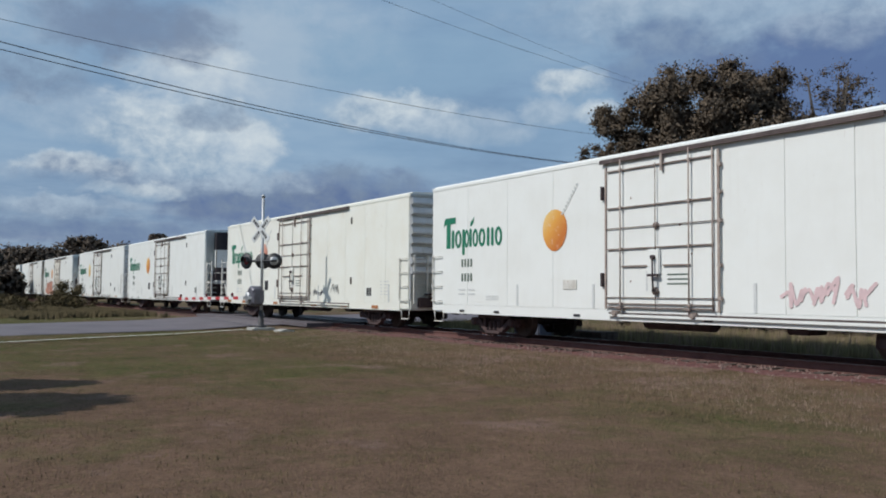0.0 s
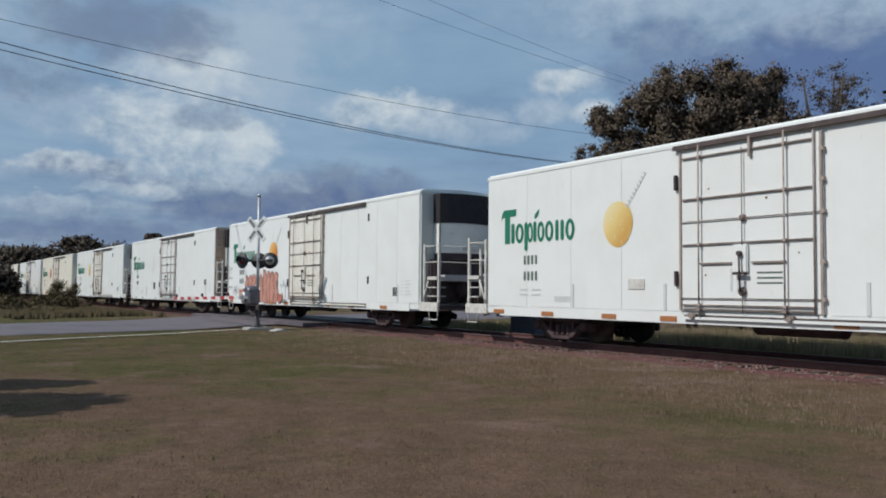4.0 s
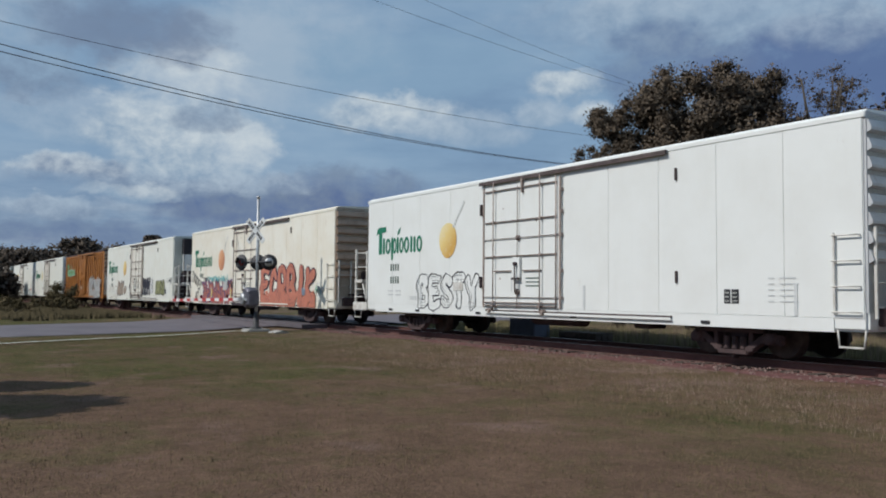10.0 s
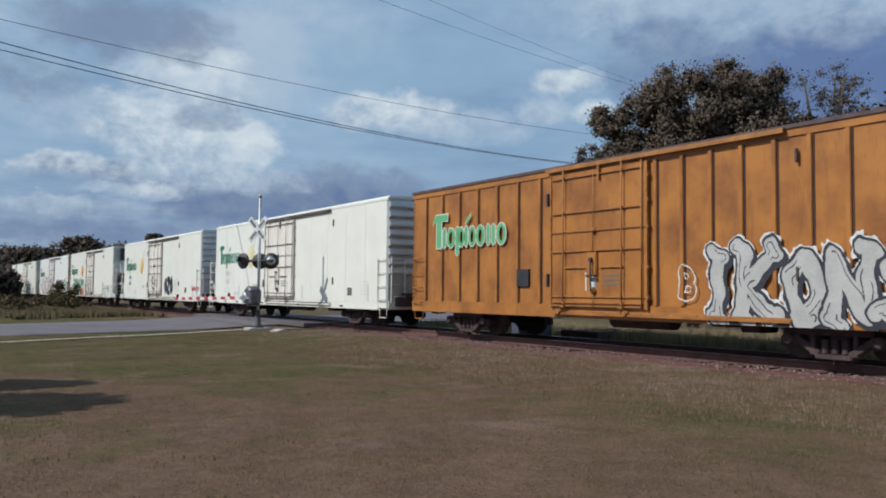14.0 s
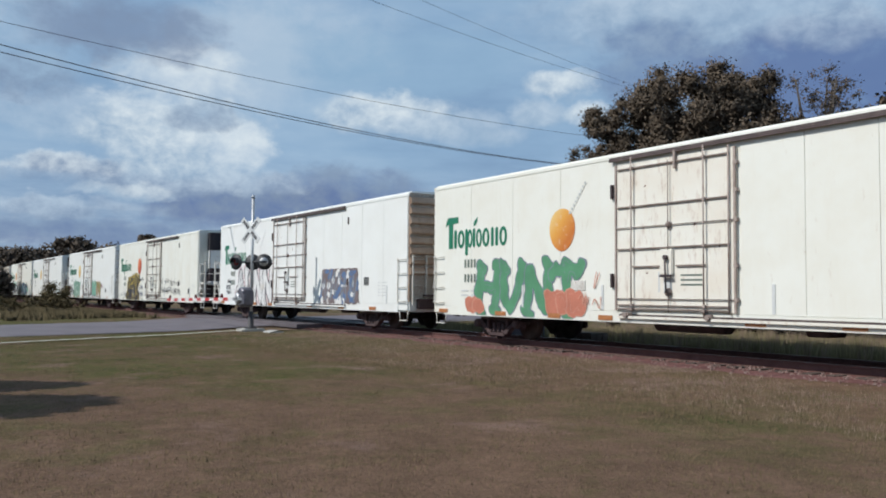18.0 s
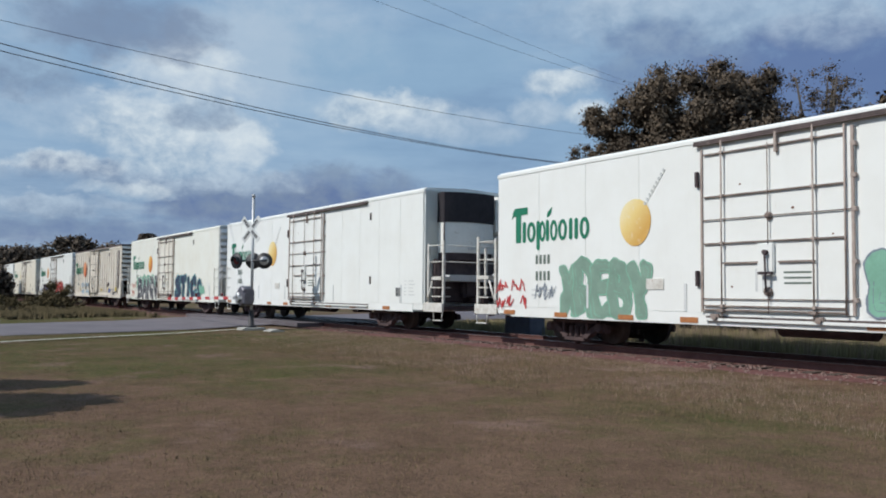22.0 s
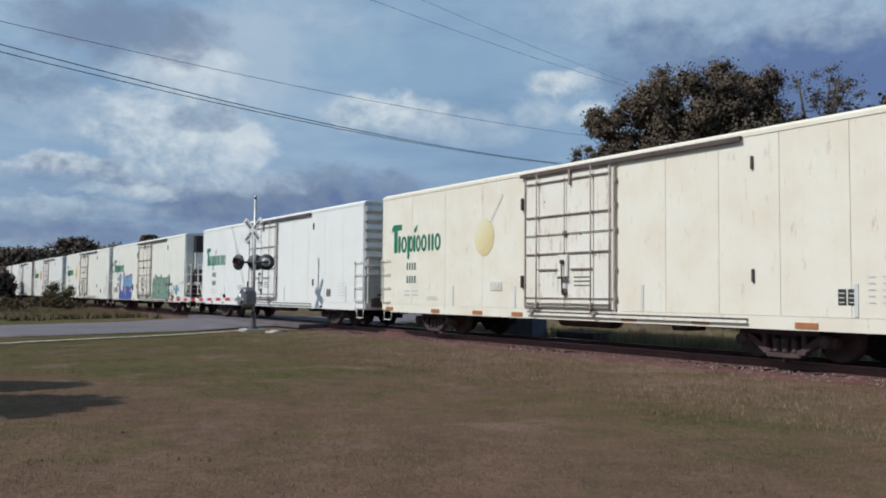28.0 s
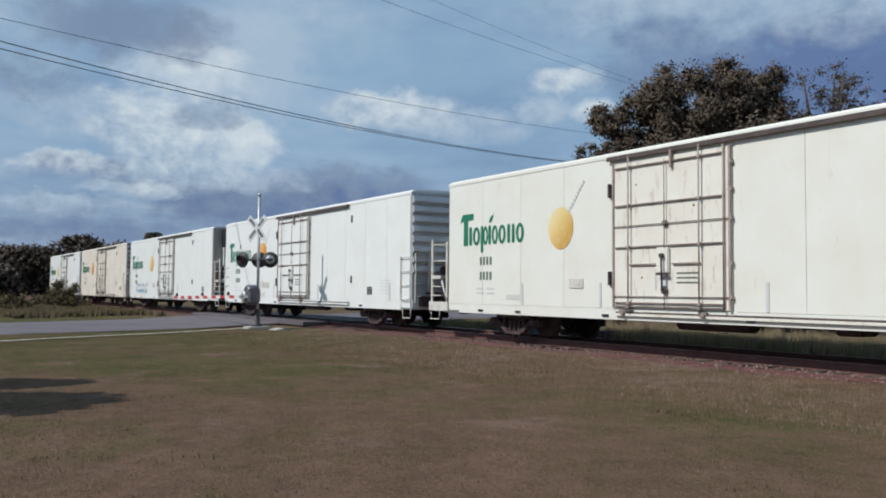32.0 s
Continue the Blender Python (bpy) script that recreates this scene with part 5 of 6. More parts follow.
    reefer(plain + " with blue and green graffiti and end unit", 32.69, CREAM, right=True, door=RUSTED_WHITE, fruit=None, vents=True, end=WHITE, tags=(
        tag(2.42, 5.88, 0.56, 2.26, "sky", "navy", "block", "pink", word="LIME", bold=0.22, rim=0.05, glow=0.085, under="blue", soft=False, lean=0.06), tag(11.42, 14.95, 0.62, 2.06, "sage", "black", "block", word="NERE", bold=0.23, tight=1.15, rim=0.045, shade="black", lean=0.08, soft=False),
        tag(14.95, 15.35, 1.46, 1.66, "black", style="dab"), tag(15.40, 15.76, 1.42, 1.70, "grey", "black", "line", bold=0.02), tag(15.06, 16.0, 0.66, 1.36, "grey", "black", "line"), tag(16.0, 17.35, 0.98, 1.60, "sky", "sky", "line", bold=0.028), tag(17.37, 17.98, 1.45, 1.82, "grey", "black", "line"), tag(16.78, 17.45, 0.60, 0.95, "grey", "black", "line"),
        tag(0.8, 1.78, 0.98, 1.58, "grey", "black", "line", bold=0.022), tag(0.1, 1.0, 2.3, 3.3, "grey", "black", "line")))
    reefer(plain + " with lemon picture and platform", 33.90, CREAM, left=True, fruit="yellow", door=RUSTED_WHITE)
    reefer(plain + " with small drips and orange fruit", 35.17, fruit="orange", tags=(tag(4.9, 5.4, 0.7, 1.6, "sand", "sand", "line"),))
    reefer(plain + " with end unit and sky-blue scrawl", 36.43, right=True, fruit="yellow", end=BROWN_WALL, tags=(tag(2.0, 5.0, 0.8, 1.6, "sky", "sky", "line"),))
    reefer(plain + ", dusty, far down the train", 37.57, DIRTY, fruit="orange", length=17.0)
    reefer(plain + ", the last of the train", 38.66, WHITE, fruit="yellow", length=16.6)


def motions():
    """The train rolls at one speed; its wheels turn with it."""
    for car, when in CARS:
        walk(car, [(t, pose(9.14 + SPEED * (t - when), SIDE_Y, RAIL_Z)) for t in (0, 8, 16, 24, 32)])
    step = 1 / FPS
    for s, wheels in zip((-1, 1), WHEELS):
        walk(wheels[0], [(k * step, Matrix.Translation((s * 0.89, 0, 0.455)) @ Matrix.Rotation(SPEED * k * step / 0.455, 4, "Y")) for k in range(32 * FPS + 1)])
        first = wheels[0].animation_data
        for w in wheels[1:]:
            w.rotation_mode = "QUATERNION"
            keys = w.animation_data_create()
            keys.action = first.action
            keys.action_slot = first.action_slot


# ---- ground, track, road ----
def smooth(a, b, v):
    v = min(1.0, max(0.0, (v - a) / (b - a)))
    return v * v * (3 - 2 * v)


def ground_z(x, y):
    """Flat lawn that swells to the low railway bank, with slow unevenness."""
    bank = smooth(9.0, 13.2, y) * (1 - smooth(18.0, 21.0, y))
    near = 1 - smooth(60, 140, math.hypot(x, y))
    ruff = noise.noise((x * 0.35, y * 0.35, 1.7)) * 0.05 + noise.noise((x * 1.3, y * 1.3, 4.2)) * 0.015
    on_road = smooth(0.0, 1.5, road_near(y) - x) * smooth(0.0, 1.5, x - road_far(y))
    return 0.05 * bank + ruff * near * (1 - on_road) * (1 - 0.6 * bank) - 0.02 * near


def road_near(y):
    return -30.4 - 0.30 * (y - 2.6)


def road_far(y):
    return -40.2 - 0.45 * (y - 3.9)


def lawn_material():
    m, n, bsdf = material("mown_lawn", 0.95)
    bsdf.inputs["Specular IOR Level"].default_value = 0.06
    at = n.add("ShaderNodeTexCoord").outputs["Object"]
    wide = n.noise(at, 0.16, 4, 0.6)
    mid = n.noise(at, 1.1, 4, 0.6)
    tight = n.noise(at, 16.0, 4, 0.7)
    fibre = n.noise(n.mapped(at, (1, 1, 1)), 60.0, 2, 0.6)
    green = n.mix(tight, (0.051, 0.053, 0.0185), (0.100, 0.094, 0.036))
    dry = n.mix(tight, (0.093, 0.058, 0.039), (0.170, 0.105, 0.072))
    earth = n.mix(fibre, (0.155, 0.100, 0.084), (0.25, 0.170, 0.146))
    clump = n.noise(at, 5.0, 5, 0.65)
    fac = n.math("ADD", n.math("MULTIPLY", wide, 0.45), n.math("ADD", n.math("MULTIPLY", mid, 0.35), n.math("MULTIPLY", clump, 0.2)))
    # drier towards the railway bank
    y = n.add("ShaderNodeSeparateXYZ", Vector=at).outputs["Y"]
    bank = n.add("ShaderNodeMapRange", Value=y)
    for key, value in (("From Min", 8.5), ("From Max", 13.0), ("To Min", 0.0), ("To Max", 0.06)):
        bank.inputs[key].default_value = value
    # greener turf towards the road
    x = n.add("ShaderNodeSeparateXYZ", Vector=at).outputs["X"]
    turf = n.add("ShaderNodeMapRange", Value=n.math("ADD", x, n.math("MULTIPLY", wide, 8.0)))
    for key, value in (("From Min", -22.0), ("From Max", -6.0), ("To Min", -0.105), ("To Max", 0.015)):
        turf.inputs[key].default_value = value
    fac = n.math("ADD", fac, turf.outputs[0])
    colour = n.mix(n.ramp(n.math("ADD", fac, bank.outputs[0]), (0.39, 0.0), (0.54, 1.0)), green, dry)
    shade = n.ramp(n.noise(at, 2.6, 6, 0.75), (0.30, 0.76), (0.70, 1.20))
    colour = n.mix(1.0, colour, shade, "MULTIPLY")
    colour = n.mix(1.0, colour, n.ramp(n.noise(n.mapped(at, (1, 1, 1), (7, 3, 0)), 0.75, 5, 0.65), (0.36, 0.86), (0.64, 1.14)), "MULTIPLY")
    # straw flecks and small dark tufts
    fleck = n.noise(n.mapped(at, (1, 1, 1), (2, 9, 0)), 26.0, 4, 0.7)
    colour = n.mix(n.ramp(fleck, (0.54, 0.0), (0.70, 0.55)), colour, (0.185, 0.124, 0.078))
    colour = n.mix(n.ramp(fleck, (0.30, 0.60), (0.45, 0.0)), colour, (0.030, 0.028, 0.011))
    bare = n.ramp(n.math("ADD", n.noise(at, 0.55, 5, 0.65), n.math("MULTIPLY", bank.outputs[0], 1.6)), (0.58, 0.0), (0.74, 0.75))
    colour = n.mix(bare, colour, earth)
    n.put(bsdf.inputs["Base Color"], colour)
    bumped(n, bsdf, n.math("ADD", tight, n.math("MULTIPLY", fibre, 0.5)), 0.8, 0.03)
    return m


LAWN = lawn_material()
ASPHALT = grainy("worn_asphalt", (0.098, 0.084, 0.094), (0.140, 0.122, 0.133), 0.7, 0.85, coords="Object", bump=0.4)
LINE_WHITE = grainy("worn_road_line", (0.42, 0.42, 0.36), (0.62, 0.62, 0.54), 3.0, 0.7)
CONCRETE = grainy("weathered_concrete", (0.30, 0.29, 0.27), (0.44, 0.43, 0.40), 2.0, 0.85, bump=0.3)
BALLAST = grainy("rust_stained_ballast", (0.105, 0.050, 0.048), (0.185, 0.094, 0.086), 5.0, 0.95, bump=0.7, shine=0.1)
STONE = grainy("ballast_stone", (0.11, 0.066, 0.058), (0.25, 0.175, 0.155), 3.0, 0.9, bump=0.3, shine=0.15)
TIE_WOOD = grainy("creosoted_tie", (0.045, 0.035, 0.03), (0.11, 0.085, 0.07), 6.0, 0.9, stretch=(1, 0.15, 1), bump=0.5)


def build_ground():
    xs = sorted(set([-3200, -1800, -1000, -600, -400, -280, -200, -150, -120, -100] + [-85 + i * 1.5 for i in range(20)] + [-55 + i * 0.6 for i in range(110)] + [12, 15, 20, 30, 50, 80, 140, 300, 700, 1500, 3200]))
    ys = sorted(set([-3200, -1500, -700, -300, -120, -60, -30, -18] + [-12 + i * 0.6 for i in range(68)] + [30, 34, 40, 50, 70, 100, 160, 300, 700, 1500, 3200]))
    verts = [(x, y, ground_z(x, y)) for y in ys for x in xs]
    w = len(xs)
    faces = [(j * w + i, j * w + i + 1, (j + 1) * w + i + 1, (j + 1) * w + i) for j in range(len(ys) - 1) for i in range(w - 1)]
    mesh = bpy.data.meshes.new("ground")
    mesh.from_pydata(verts, [], faces)
    mesh.shade_smooth()
    mesh.materials.append(LAWN)
    tagged(new("ground", mesh), "brownish green mown lawn with dry patches", "lawn", kind="structure")
    # road: a slab draped over the ground, rising to the crossing
    steps = [-60, -40, -25, -15, -8, -3, 0, 2, 4, 6, 8, 9, 10, 11, 12, 12.8, 13.6]
    bm = bmesh.new()
    rows = []
    for y in steps:
        z = 0.035 + ground_z(-35, y) + 0.05 * smooth(9.5, 13.6, y)
        rows.append([bm.verts.new((x, y, z + dz)) for x, dz in ((road_near(y), -0.03), (road_near(y) - 0.15, 0.0), ((road_near(y) + road_far(y)) / 2, 0.10), (road_far(y) + 0.15, 0.0), (road_far(y), -0.03))])
    for a, b in zip(rows, rows[1:]):
        for i in range(4):
            bm.faces.new((a[i + 1], a[i], b[i], b[i + 1]))
    road = part("road", bm, ASPHALT, None)
    tagged(road, "worn grey asphalt road running up to the crossing", "road", kind="structure")
    bm = bmesh.new()
    rows = []
    for y in (17.7, 19, 21, 24, 30, 45, 80, 160):
        z = 0.04 + ground_z(-35, y) + (RAIL_Z - 0.2) * (1 - smooth(17.7, 22, y))
        rows.append([bm.verts.new((x, y, z)) for x in (road_near(y), road_far(y))])
    for a, b in zip(rows, rows[1:]):
        bm.faces.new((a[1], a[0], b[0], b[1]))
    tagged(part("road", bm, ASPHALT, None), "worn grey asphalt road beyond the railway", "road", kind="structure")
    bm = bmesh.new()
    for side in (1,):
        last = None
        for y in steps[3:-2]:
            z = 0.045 + ground_z(-35, y) + 0.05 * smooth(9.5, 13.6, y)
            x = -26.5 - 0.465 * (y - 2.6)
            z = ground_z(x, y) + 0.05
            pair = [bm.verts.new((x, y, z)), bm.verts.new((x - 0.20, y, z))]
            if last:
                bm.faces.new((last[1], last[0], pair[0], pair[1]))
            last = pair
    tagged(part("road_line", bm, LINE_WHITE, None), "pale worn concrete edging beside the road", "edging", kind="structure")


def build_track():
    rail_outline = [(-0.075, -0.18), (0.075, -0.18), (0.075, -0.165), (0.012, -0.15), (0.012, -0.045), (0.036, -0.035), (0.036, -0.004), (-0.036, -0.004), (-0.036, -0.035), (-0.012, -0.045), (-0.012, -0.15), (-0.075, -0.165)]
    for y in (TRACK_Y - 0.7525, TRACK_Y + 0.7525):
        rail = thing("rail", "rust-brown steel rail spiked to dark ties", "rail", "rails of the railway", at=pose(0, y, (RAIL_Z - SINK)))
        part("rail_web", add_extruded(bmesh.new(), rail_outline, -640, 520), RAIL_RUST, rail)
        part("rail_head", add_box(bmesh.new(), -640, 520, -0.030, 0.030, -0.004, 0.0), RAIL_TOP, rail, "polished rail head")
    bm = bmesh.new()
    xs = [-640, -400, -250, -160] + [-110 + i * 1.0 for i in range(140)] + [40, 100, 300, 520]
    prof = [(-2.7, -0.30), (-2.2, -0.26), (-1.6, -0.19), (-0.9, -0.17), (0, -0.18), (0.9, -0.17), (1.6, -0.19), (2.2, -0.26), (2.7, -0.30)]
    r = random.Random(3)
    rows = [[bm.verts.new((x, TRACK_Y + py + r.uniform(-0.1, 0.1), (RAIL_Z - SINK) + pz + r.uniform(-0.03, 0.02))) for py, pz in prof] for x in xs]
    for a, b in zip(rows, rows[1:]):
        for i in range(len(prof) - 1):
            f = bm.faces.new((a[i], b[i], b[i + 1], a[i + 1]))
            f.smooth = True
    bed = tagged(part("track_bed", bm, BALLAST, None), "rust-stained gravel track bed", "track bed", kind="structure")
    tie = box_mesh("tie", TIE_WOOD, -0.115, 0.115, -1.3, 1.3, -0.10, 0.02, bevel=0.015)
    for k in range(150):
        ob = part("tie", tie, None, bed)
        ob.matrix_local = pose(-62 + k * 0.52 + r.uniform(-0.03, 0.03), TRACK_Y + r.uniform(-0.05, 0.05), (RAIL_Z - SINK) - 0.185, 0, 0, r.uniform(-1.5, 1.5))
    # loose stones
    verts, faces = [], []
    for k in range(9000):
        x = -58 + 68 * r.random()
        side = r.choice((-1, 1))
        y = TRACK_Y + side * (0.85 + abs(r.gauss(0, 0.75)))
        off = abs(y - TRACK_Y)
        z = (RAIL_Z - SINK) - 0.18 - 0.05 * max(0, off - 1.4) / 0.6
        s = r.uniform(0.018, 0.05)
        k0 = len(verts)
        a = r.random() * 6
        for ax, ay, az in ((1, 0, 0), (0, 1, 0), (-1, 0, 0), (0, -1, 0), (0, 0, 1)):
            q = s * r.uniform(0.7, 1.3)
            verts.append((x + q * (ax * math.cos(a) - ay * math.sin(a)), y + q * (ax * math.sin(a) + ay * math.cos(a)), z + q * az * 0.8))
        faces += [(k0, k0 + 1, k0 + 4), (k0 + 1, k0 + 2, k0 + 4), (k0 + 2, k0 + 3, k0 + 4), (k0 + 3, k0, k0 + 4)]
    mesh = bpy.data.meshes.new("ballast_stones")
    mesh.from_pydata(verts, [], faces)
    mesh.materials.append(STONE)
    tagged(new("ballast_stones", mesh), "loose rust-brown ballast stones along the track", "gravel", kind="stuff")
    # crossing panels between and beside the rails
    crossing = thing("level_crossing", "dusty asphalt panels of the level crossing", "crossing", kind="structure")
    for y0, y1 in ((TRACK_Y - 1.95, TRACK_Y - 0.83), (TRACK_Y - 0.67, TRACK_Y + 0.67), (TRACK_Y + 0.83, TRACK_Y + 1.95)):
        for k in range(6):
            x = -45.6 + k * 2.44
            part("panel", box_mesh("panel", ASPHALT, x, x + 2.41, y0, y1, (RAIL_Z - SINK) - 0.16, (RAIL_Z - SINK) - 0.004, bevel=0.012), None, crossing)


# ---- crossing signal ----
GALV = grainy("galvanised_steel", (0.36, 0.37, 0.38), (0.52, 0.53, 0.54), 3.0, 0.5, 0.6, bump=0.05)
SIGNAL_BLACK = grainy("flat_black_signal_paint", (0.018, 0.018, 0.022), (0.04, 0.04, 0.046), 4.0, 0.6)
BUCK_WHITE = grainy("white_reflective_sheet", (0.60, 0.62, 0.62), (0.74, 0.75, 0.74), 3.0, 0.5, bump=0.05)
ALUMINIUM = grainy("aluminium_case", (0.10, 0.095, 0.115), (0.17, 0.165, 0.19), 2.0, 0.45, 0.5, bump=0.05)
GATE_RED = grainy("red_gate_stripe", (0.42, 0.03, 0.035), (0.55, 0.05, 0.05), 3.0, 0.5, bump=0.03)
GATE_WHITE = grainy("white_gate_stripe", (0.66, 0.66, 0.64), (0.78, 0.78, 0.76), 3.0, 0.5, bump=0.03)
LENS_RED = grainy("dark_red_lens", (0.10, 0.012, 0.012), (0.16, 0.02, 0.02), 3.0, 0.2, bump=0.0)


def build_signal():
    x, y = -30.9, 11.7
    g = ground_z(x, y)
    s = thing("crossing_signal", "railway crossing signal with crossbuck, flashers and lowered gate", "crossing signal", at=pose(x, y, g))
    part("foundation", add_box(bmesh.new(), -0.42, 0.42, -0.42, 0.42, -0.3, 0.10, 0.03), CONCRETE, s, "concrete foundation block")
    part("mast_base", add_lathe(bmesh.new(), (0, 0, 0.1), (0, 0, 1), ((0, 0.22), (0.06, 0.22), (0.10, 0.12), (0.6, 0.085), (0.65, 0.07)), 14), SIGNAL_BLACK, s, "flared black mast base")
    part("mast", add_rod(bmesh.new(), (0, 0, 0.1), (0, 0, 5.05), 0.057, 14), GALV, s, "galvanised round mast")
    part("mast_cap", add_lathe(bmesh.new(), (0, 0, 5.05), (0, 0, 1), ((0, 0.07), (0.08, 0.07), (0.13, 0.03)), 12), GALV, s)
    # the signs face the traffic coming along the road, towards -y
    for a in (45, -45):
        bm = add_box(bmesh.new(), -0.61, 0.61, -0.012, 0.012, -0.115, 0.115, 0.004)
        blade = part("crossbuck_blade", bm, BUCK_WHITE, s, "white crossbuck blade")
        blade.matrix_local = pose(0, 0, 0, 0, 0, 24) @ pose(0, -0.09 - (0.03 if a > 0 else 0), 3.82, 0, a, 0)
        for sx in (-0.3, 0.3):
            for k in range(4):
                piece("lettering_bar", "lettering_bar", lambda bm: add_box(bm, 0.0, 0.07, -0.016, -0.011, -0.06, 0.06), SIGNAL_BLACK, blade, (sx - 0.2 + k * 0.10, 0, 0))
    arm = part("cross_arm", add_rod(bmesh.new(), (-0.74, 0, 2.62), (0.74, 0, 2.62), 0.045, 10), SIGNAL_BLACK, s, "black flasher cross-arm")
    arm.matrix_local = pose(0, 0, 0, 0, 0, 24)
    for lx, way in ((-0.62, -1), (0.03, 1), (0.60, 1)):
        lamp = part("flasher", add_lathe(bmesh.new(), (0, 0.10, 0), (0, 1, 0), ((0, 0.12), (0.04, 0.18), (0.10, 0.19), (0.11, 0.305), (0.125, 0.305), (0.13, 0.1)), 22), SIGNAL_BLACK, s, "round black flasher with hood")
        lamp.matrix_local = pose(0, 0, 0, 0, 0, 24) @ pose(lx, 0, 2.62, 0, 0, 180 if way < 0 else 40)
        if lx > 0.5:
            part("back_cap", add_lathe(bmesh.new(), (0, 0.10, 0), (0, -1, 0), ((0, 0.165), (0.03, 0.15), (0.05, 0.06)), 18), GALV, lamp, "bare metal back cap")
        part("lens", add_lathe(bmesh.new(), (0, 0.225, 0), (0, 1, 0), ((0, 0.15), (0.02, 0.13), (0.035, 0.06)), 18), LENS_RED, lamp, "dark red unlit lens")
        hood = bmesh.new()
        for k in range(10):
            a0, a1 = radians(-10 + k * 20), radians(10 + k * 20)
            q = [hood.verts.new((0.165 * math.cos(a), d, 0.165 * math.sin(a))) for a, d in ((a0, 0.23), (a1, 0.23), (a1, 0.48 - 0.1 * abs(math.cos(a1))), (a0, 0.48 - 0.1 * abs(math.cos(a0))))]
            hood.faces.new(q)
        part("hood", hood, SIGNAL_BLACK, lamp)
    mech = part("gate_mechanism", add_box(bmesh.new(), -0.12, 0.50, -0.5, -0.07, 0.98, 1.55, 0.05), ALUMINIUM, s, "grey gate mechanism case")
    part("drum", add_lathe(bmesh.new(), (0.10, -0.06, 1.28), (0, -1, 0), ((0, 0.34), (0.04, 0.38), (0.40, 0.38), (0.45, 0.30)), 20), ALUMINIUM, mech, "round grey motor housing")
    part("pivot", add_lathe(bmesh.new(), (-0.02, -0.5, 1.22), (0, -1, 0), ((0, 0.22), (0.07, 0.22), (0.1, 0.12)), 18), GALV, mech)
    weight = part("counterweight", add_box(bmesh.new(), 0.62, 0.95, -0.62, -0.42, 1.02, 1.40, 0.03), ALUMINIUM, s, "grey counterweight plate")
    part("weight_arm", add_box(bmesh.new(), 0.0, 0.75, -0.60, -0.55, 1.17, 1.27), GALV, weight)
    arm = part("gate_arm", add_box(bmesh.new(), -0.35, -0.1, -0.62, -0.55, 1.15, 1.27, 0.01), GALV, s, "lowered red and white gate arm")
    for k in range(16):
        x0 = -0.35 - k * 0.55
        z = 1.15 - 0.008 * k
        piece("stripe", "gate_stripe%d" % (k % 2), lambda bm: add_box(bm, -0.55, 0.0, -0.61, -0.56, -0.005, 0.115), GATE_RED if k % 2 else GATE_WHITE, arm, (x0, 0, z))
    for k in (2, 8, 15):
        piece("gate_lamp", "gate_lamp", lambda bm: add_lathe(bm, (0, -0.585, 0.115), (0, 0, 1), ((0, 0.05), (0.03, 0.055), (0.13, 0.05), (0.15, 0.02)), 10), LENS_RED, arm, (-0.55 - k * 0.55, 0, 1.15 - 0.008 * k))
    stone = thing("concrete_pad", "pale broken concrete slab in the grass", "slab", at=pose(-29.3, 11.9, ground_z(-29.3, 11.9)))
    part("slab", add_extruded(bmesh.new(), ((-0.30, -0.05), (0.34, -0.05), (0.30, 0.05), (0.05, 0.09), (-0.22, 0.04)), -0.25, 0.42), CONCRETE, stone)
    case = thing("relay_case", "blue-grey steel relay case beyond the track", "equipment case", at=pose(-22.9, 18.4, ground_z(-22.9, 18.4)))
    part("case_body", add_box(bmesh.new(), -0.60, 0.75, -0.3, 0.4, -0.05, 0.86, 0.03), SLATE_CASE, case)
    part("case_lid", add_box(bmesh.new(), -0.65, 0.8, -0.35, 0.45, 0.86, 0.93, 0.02), SLATE_CASE, case)
    low = thing("timber_stack", "low dark stack of old ties beside the track", "timber stack", at=pose(-19.6, 18.0, ground_z(-19.6, 18.0)))
    for i in range(2):
        for j in range(3):
            part("timber", add_box(bmesh.new(), -0.85, 0.85, -0.3 + j * 0.24, -0.08 + j * 0.24, i * 0.19 - 0.04, i * 0.19 + 0.14, 0.015), TIE_WOOD, low)


SLATE_CASE = grainy("slate_blue_case_paint", (0.06, 0.07, 0.10), (0.10, 0.11, 0.15), 3.0, 0.5)
WIRE = grainy("weathered_black_cable", (0.02, 0.02, 0.024), (0.045, 0.045, 0.05), 8.0, 0.7, bump=0.0)


